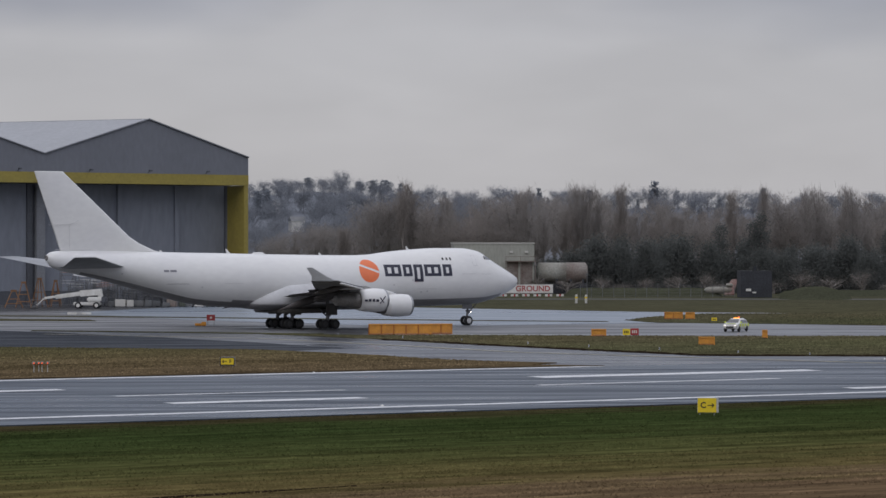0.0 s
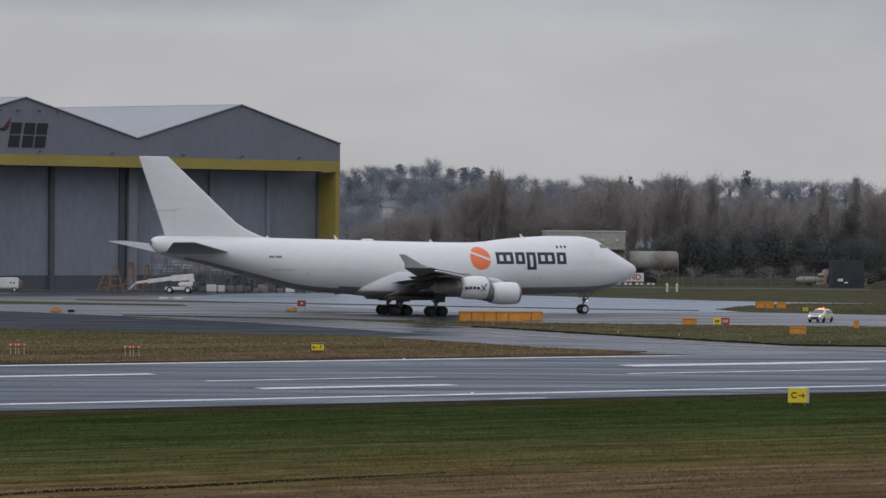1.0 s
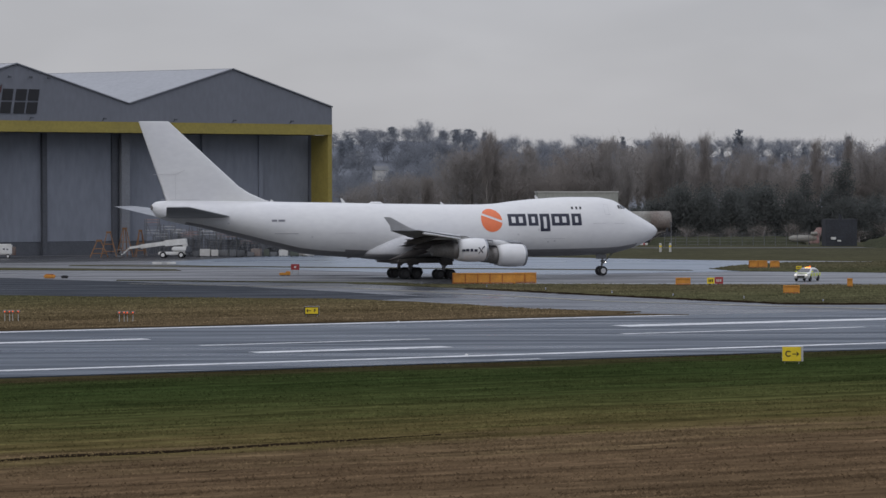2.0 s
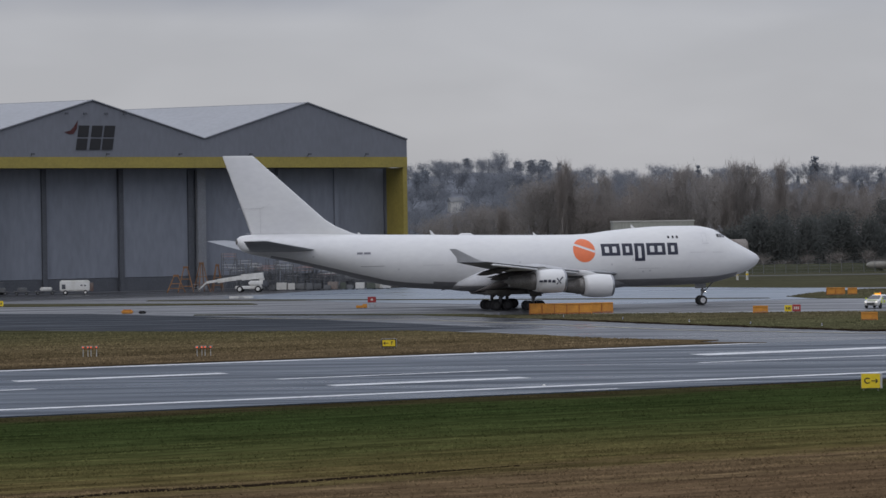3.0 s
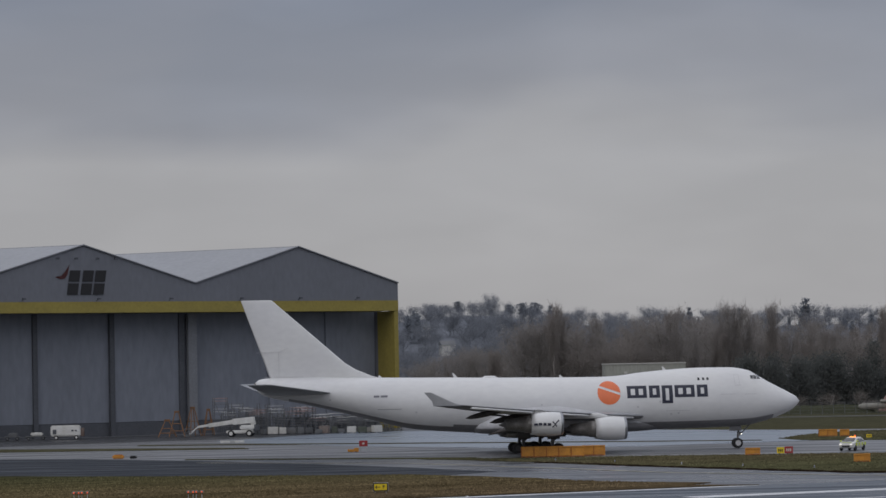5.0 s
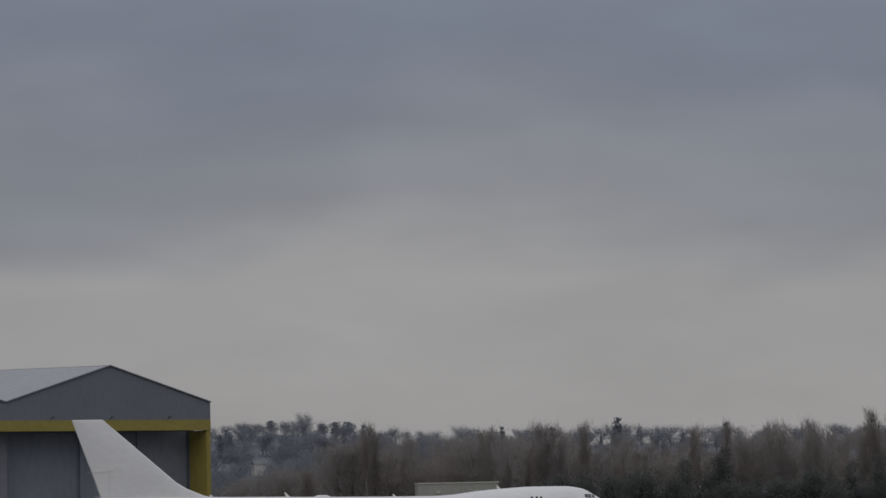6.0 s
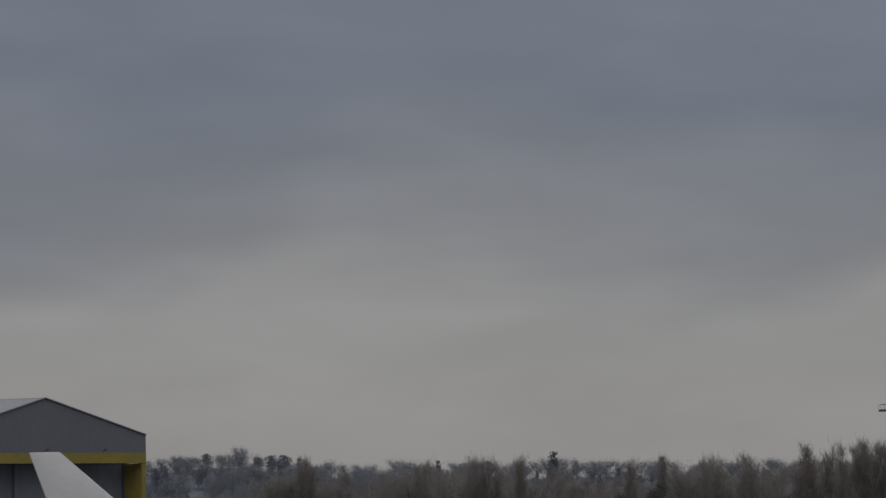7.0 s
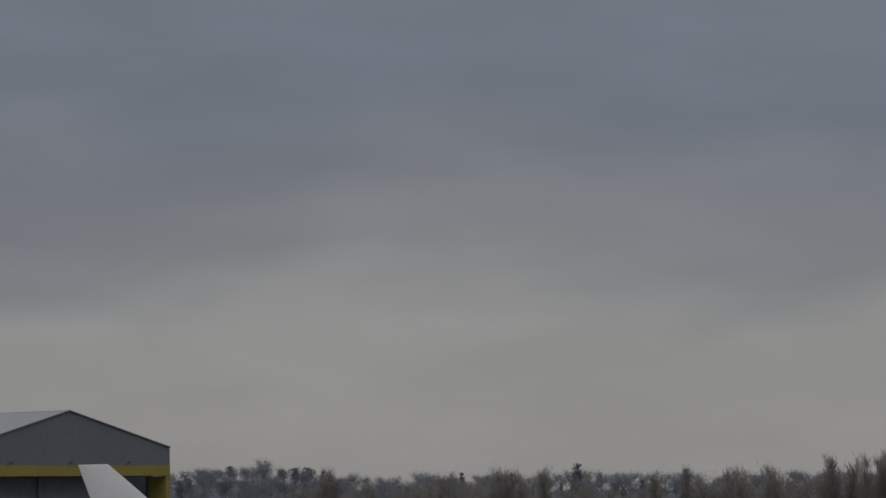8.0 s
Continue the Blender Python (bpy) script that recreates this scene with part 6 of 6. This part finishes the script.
for x in (0.9, 3.3):
    for y in (-1, 1):
        small_wheel(crane, x, y, 0.6, 0.4, "rust")

# floodlight mast whose platform reaches above the woods
mast = thing("floodlight_mast", "tall steel mast with a railed lamp platform", "mast", pose(127.9, 520, 0))
bm = bmesh.new()
rod(bm, (0, 0, 0), (0, 0, 28.8), 0.45, 0.2, 12)
part("pole", bm, M["steel"], mast)
bm = bmesh.new()
box(bm, -2.6, 2.6, -0.9, 0.9, 27.4, 27.75, 0.03)
part("platform", bm, M["door_post"], mast)
bm = bmesh.new()
for y in (-0.85, 0.85):
    rod(bm, (-2.55, y, 28.6), (2.55, y, 28.6), 0.035, n=5)
    for k in range(6):
        rod(bm, (-2.55 + 1.02 * k, y, 27.7), (-2.55 + 1.02 * k, y, 28.6), 0.03, n=5)
part("guard_rail", bm, M["steel"], mast)
for x in (-1.2, 0.8, 1.9):
    bm = bmesh.new()
    box(bm, x - 0.3, x + 0.3, -1.15, -0.9, 27.8, 28.4, 0.04)
    part("floodlight", bm, M["steel"], mast)

# roofs of houses on the hill
for az, d, w in ((0.66, 1130, 5), (1.75, 1200, 2.2), (0.35, 1190, 2.0)):
    x = math.tan(radians(az)) * d
    z = crest_at(x, d) + 0.2
    hs = thing("house", "pale-walled house among hillside trees", "house", pose(x, d - 8, z, 0, 0, 12))
    bm = bmesh.new()
    box(bm, 0, w, 0, 6, -3, 3.0, 0.03)
    part("wall", bm, M["cream"], hs)
    bm = bmesh.new()
    rings(bm, [[(-0.3, -0.3, 3.0), (-0.3, 6.3, 3.0), (-0.3, 3, 4.6)], [(w + 0.3, -0.3, 3.0), (w + 0.3, 6.3, 3.0), (w + 0.3, 3, 4.6)]])
    bmesh.ops.recalc_face_normals(bm, faces=bm.faces)
    part("roof", bm, M["steel"], hs)


# ---- vehicles ----
def car_body(bm, length, width, low, belt, roof, glass_only=False):
    """A sport-utility body as a loft of cross-sections along x (front at +x)."""
    L = length / 2
    prof = [(-L, 0.55, belt * 0.95), (-L + 0.12, 0.40, roof * 0.72), (-L + 0.5, 0.34, roof * 0.90), (-L + 1.2, 0.32, roof), (0.05, 0.32, roof * 0.985), (0.55, 0.32, roof * 0.92), (1.4, 0.32, belt + 0.08), (L - 0.55, 0.33, belt + 0.02), (L - 0.12, 0.38, belt - 0.12), (L, 0.50, belt - 0.32)]
    loops = []
    for x, zl, zt in prof:
        w = width / 2 * (0.90 if abs(x) > L - 0.2 else 1.0)
        shoulder = min(zt, belt)
        tw = w if zt <= belt + 0.12 else w * 0.74
        lp = [(x, -w * 0.92, zl), (x, -w, zl + 0.2), (x, -w, shoulder - 0.04), (x, -tw * 0.99 if zt > belt + 0.12 else -w * 0.96, max(shoulder, zt - 0.08)), (x, -tw * 0.85, zt)]
        lp += [(p[0], -p[1], p[2]) for p in reversed(lp)]
        loops.append(lp)
    rings(bm, loops)
    bmesh.ops.recalc_face_normals(bm, faces=bm.faces)


patrol = thing("airfield_car", "white and yellow-green airfield patrol car with amber beacon lit", "car", pose(58.5, 370, 0.06, 0, 0, -126))
bm = bmesh.new()
car_body(bm, 4.6, 1.9, 0.35, 1.0, 1.60)
body = part("body", bm, M["white_paint"], patrol)
CARSPIN = []
for x in (-1.4, 1.42):
    for y in (-0.86, 0.86):
        bm = bmesh.new()
        turned(bm, [(-0.13, 0.12), (-0.13, 0.28), (-0.08, 0.37), (0.08, 0.37), (0.13, 0.28), (0.13, 0.12)], (0, 0, 0), "y", 20)
        for k in range(5):
            a = 2 * math.pi * k / 5
            rod(bm, (0.05 * math.cos(a), -0.1, 0.05 * math.sin(a)), (0.22 * math.cos(a), -0.1, 0.22 * math.sin(a)), 0.03, n=5)
        w_ = part("wheel", bm, M["rubber"], patrol)
        w_.location = (x, y, 0.37)
        CARSPIN.append((w_, x, y, 0.37))
for y in (-1, 1):
    bm = bmesh.new()
    vs = [(-1.6, 1.08), (0.95, 1.08), (0.25, 1.41), (-1.25, 1.41)]
    f0 = bm.faces.new([bm.verts.new((x, y * (0.955 if z < 1.2 else 0.745), z)) for x, z in vs])
    part("side_window", bm, M["glass"], body, "dark side windows")
    for i, x in enumerate((-2.1, -1.1, -0.1, 0.9)):
        bm = bmesh.new()
        box(bm, x, x + 0.5, y * 0.955 - 0.012, y * 0.955 + 0.012, 0.62, 0.98)
        part("livery_patch", bm, M["hi_vis"], body, "yellow-green reflective patch")
    bm = bmesh.new()
    box(bm, 2.12, 2.31, y * 0.66 - 0.14, y * 0.66 + 0.14, 0.72, 0.83, 0.03)
    part("headlight", bm, M["lamp_soft"], body, "lit headlight")
    bm = bmesh.new()
    box(bm, 1.0, 1.15, y * 1.02 - 0.1, y * 1.02 + 0.1, 1.08, 1.24, 0.03)
    part("wing_mirror", bm, M["hi_vis"], body)
bm = bmesh.new()
f0 = bm.faces.new([bm.verts.new(p) for p in ((1.38, -0.74, 1.125), (1.38, 0.74, 1.125), (0.50, 0.60, 1.515), (0.50, -0.60, 1.515))])
part("windscreen", bm, M["glass"], body, "dark windscreen")
bm = bmesh.new()
box(bm, 2.22, 2.33, -0.50, 0.50, 0.46, 0.70, 0.03)
part("grille", bm, M["sign_black"], body)
bm = bmesh.new()
box(bm, 1.5, 2.0, -0.6, 0.6, 1.005, 1.03)
part("bonnet_panel", bm, M["hi_vis"], body)
bm = bmesh.new()
box(bm, -0.35, -0.12, -0.36, 0.36, 1.60, 1.68, 0.03)
part("light_bar", bm, M["amber_lamp"], patrol, "glowing amber light bar")
bm = bmesh.new()
turned(bm, [(0, 0.10), (0.11, 0.09), (0.15, 0.04)], (-0.2, 0.30, 1.69), "z", 10)
part("beacon", bm, M["red_lamp"], patrol)

van = thing("parked_van", "white van with dark glass parked on the near field edge", "van", pose(2.35, 86.5, -0.16, 0, 0, 178))
bm = bmesh.new()
box(bm, -2.45, 2.45, -0.95, 0.95, 0.4, 1.35, 0.12)
part("body", bm, M["white_paint"], van)
bm = bmesh.new()
box(bm, -2.4, 2.2, -0.88, 0.88, 1.35, 1.98, 0.08)
part("glazing", bm, M["glass"], van, "dark glazed upper body")
bm = bmesh.new()
box(bm, 0.0, 2.35, -0.9, 0.9, 1.985, 2.07, 0.03)
part("roof", bm, M["white_paint"], van, "white roof")
bm = bmesh.new()
box(bm, -2.42, -0.15, -0.88, 0.88, 1.985, 2.06, 0.03)
part("roof", bm, M["sign_black"], van, "black roof")
for x in (-1.5, 1.5):
    for y in (-0.85, 0.85):
        small_wheel(van, x, y, 0.36, 0.22, "steel")


# ---- grass that stands up from the near field ----
def blades(name, count, region, mat, label, seed, tall, broad=1.0):
    rg = random.Random(seed)
    verts, faces = [], []
    while len(faces) < count:
        x, y, z = region(rg)
        h, w = tall * rg.uniform(0.4, 1.5), rg.uniform(0.03, 0.10) * broad
        a, lx, ly = rg.uniform(-0.6, 0.6), rg.gauss(0, 0.09), abs(rg.gauss(0.11, 0.05))
        k = len(verts)
        verts += [(x - w * math.cos(a), y - w * math.sin(a), z - 0.02), (x + w * math.cos(a), y + w * math.sin(a), z - 0.02), (x + lx, y + ly, z + h)]
        faces.append((k, k + 1, k + 2))
    me = bpy.data.meshes.new(name)
    me.from_pydata(verts, [], faces)
    me.materials.append(mat)
    return tagged(new(name, me), label, "grass", kind="stuff")


def near_field(rg):
    while True:
        y = rg.uniform(98, 215)
        x = rg.uniform(-0.165, 0.215) * y
        v = -x * math.sin(RUN) + y * math.cos(RUN)
        if v < RUNWAY0 - 0.3 and noise.noise((x * 0.05, v * 0.25, 5)) > rg.uniform(-0.5, 0.4):
            return x, y, 0.0


def inside(points, x, y):
    """Whether a place lies within an outline."""
    odd = False
    for (x0, y0), (x1, y1) in zip(points, points[1:] + points[:1]):
        if (y0 > y) != (y1 > y) and x < (x1 - x0) * (y - y0) / (y1 - y0) + x0:
            odd = not odd
    return odd


def within(points, z, x_most=130):
    xs, ys = [p[0] for p in points], [p[1] for p in points]

    def place(rg):
        while True:
            x, y = rg.uniform(min(xs), min(x_most, max(xs))), rg.uniform(min(ys), max(ys))
            if inside(points, x, y) and noise.noise((x * 0.12, y * 0.05, 2)) > rg.uniform(-0.6, 0.4):
                return x, y, z
    return place


def island_field(rg):
    while True:
        y = rg.uniform(225, 318)
        x = rg.uniform(-0.165, 0.10) * y
        v = -x * math.sin(RUN) + y * math.cos(RUN)
        if v > RUNWAY1 + 1.3 and y < 307 - 0.32 * min(0, x) - max(0, x) * 1.5 and noise.noise((x * 0.06, v * 0.2, 9)) > rg.uniform(-0.5, 0.4):
            return x, y, 0.15


blades("grass_blades", 64000, near_field, M["grass_blade"], "short winter grass blades beside the runway", 11, 0.07)
blades("grass_blades", 46000, island_field, M["island_blade"], "dry brown grass blades between pavements", 12, 0.10, 1.6)
blades("grass_blades", 26000, within(VERGE, 0.14), M["far_blade"], "rough grass tufts on a taxiway verge", 13, 0.10, 1.5)
blades("grass_blades", 14000, within(WEDGE, 0.13), M["far_blade"], "rough grass tufts between two taxiways", 14, 0.11, 1.8)


# ---- what moves ----
JET = [(0, 34.48, 402.35, 28.57), (0.5, 36.14, 400.65, 26.75), (1.0, 37.84, 398.89, 25.02), (2.5, 42.40, 391.20, 17.75), (3.0, 43.76, 388.99, 15.40), (3.5, 45.17, 387.05, 12.93), (4.0, 46.50, 385.34, 10.51),
       (5.5, 50.27, 380.47, 2.99), (6.0, 51.62, 378.67, 0.65), (6.5, 52.97, 376.72, -1.54), (7.0, 54.20, 374.64, -3.62), (7.5, 55.47, 372.50, -5.64), (8.0, 56.73, 370.33, -7.63)]

CAR = [(0, 58.5, 370.0), (2.5, 55.6, 365.0), (5.5, 51.95, 361.2), (8.0, 48.9, 358.2)]


def jet_at(t):
    ts = [r[0] for r in JET]
    return tuple(float(np.interp(t, ts, [r[k] for r in JET])) for k in (1, 2, 3))


def motions():
    walk(jet, [(t, pose(x, y, 0.09, 0, 0, a)) for t, x, y, a in JET])
    steps = [0.1 * i for i in range(81)]
    for ob, wx, wy, r in SPIN:
        rows, turn, last = [], 0.0, None
        for t in steps:
            x, y, a = jet_at(t)
            a = radians(a)
            p = Vector((x + wx * math.cos(a) - wy * math.sin(a), y + wx * math.sin(a) + wy * math.cos(a)))
            if last is not None:
                turn += math.degrees((p - last).length / r)
            last = p
            rows.append((t, pose(wx, wy, r, 0, turn, 0)))
        walk(ob, rows)

    walk(patrol, [(t, pose(x, y, 0.06, 0, 0, -118)) for t, x, y in CAR])
    for ob, wx, wy, r in CARSPIN:
        walk(ob, [(t, pose(wx, wy, r, 0, math.degrees(2.02 * t / r), 0)) for t in [0.2 * i for i in range(41)]])


motions()
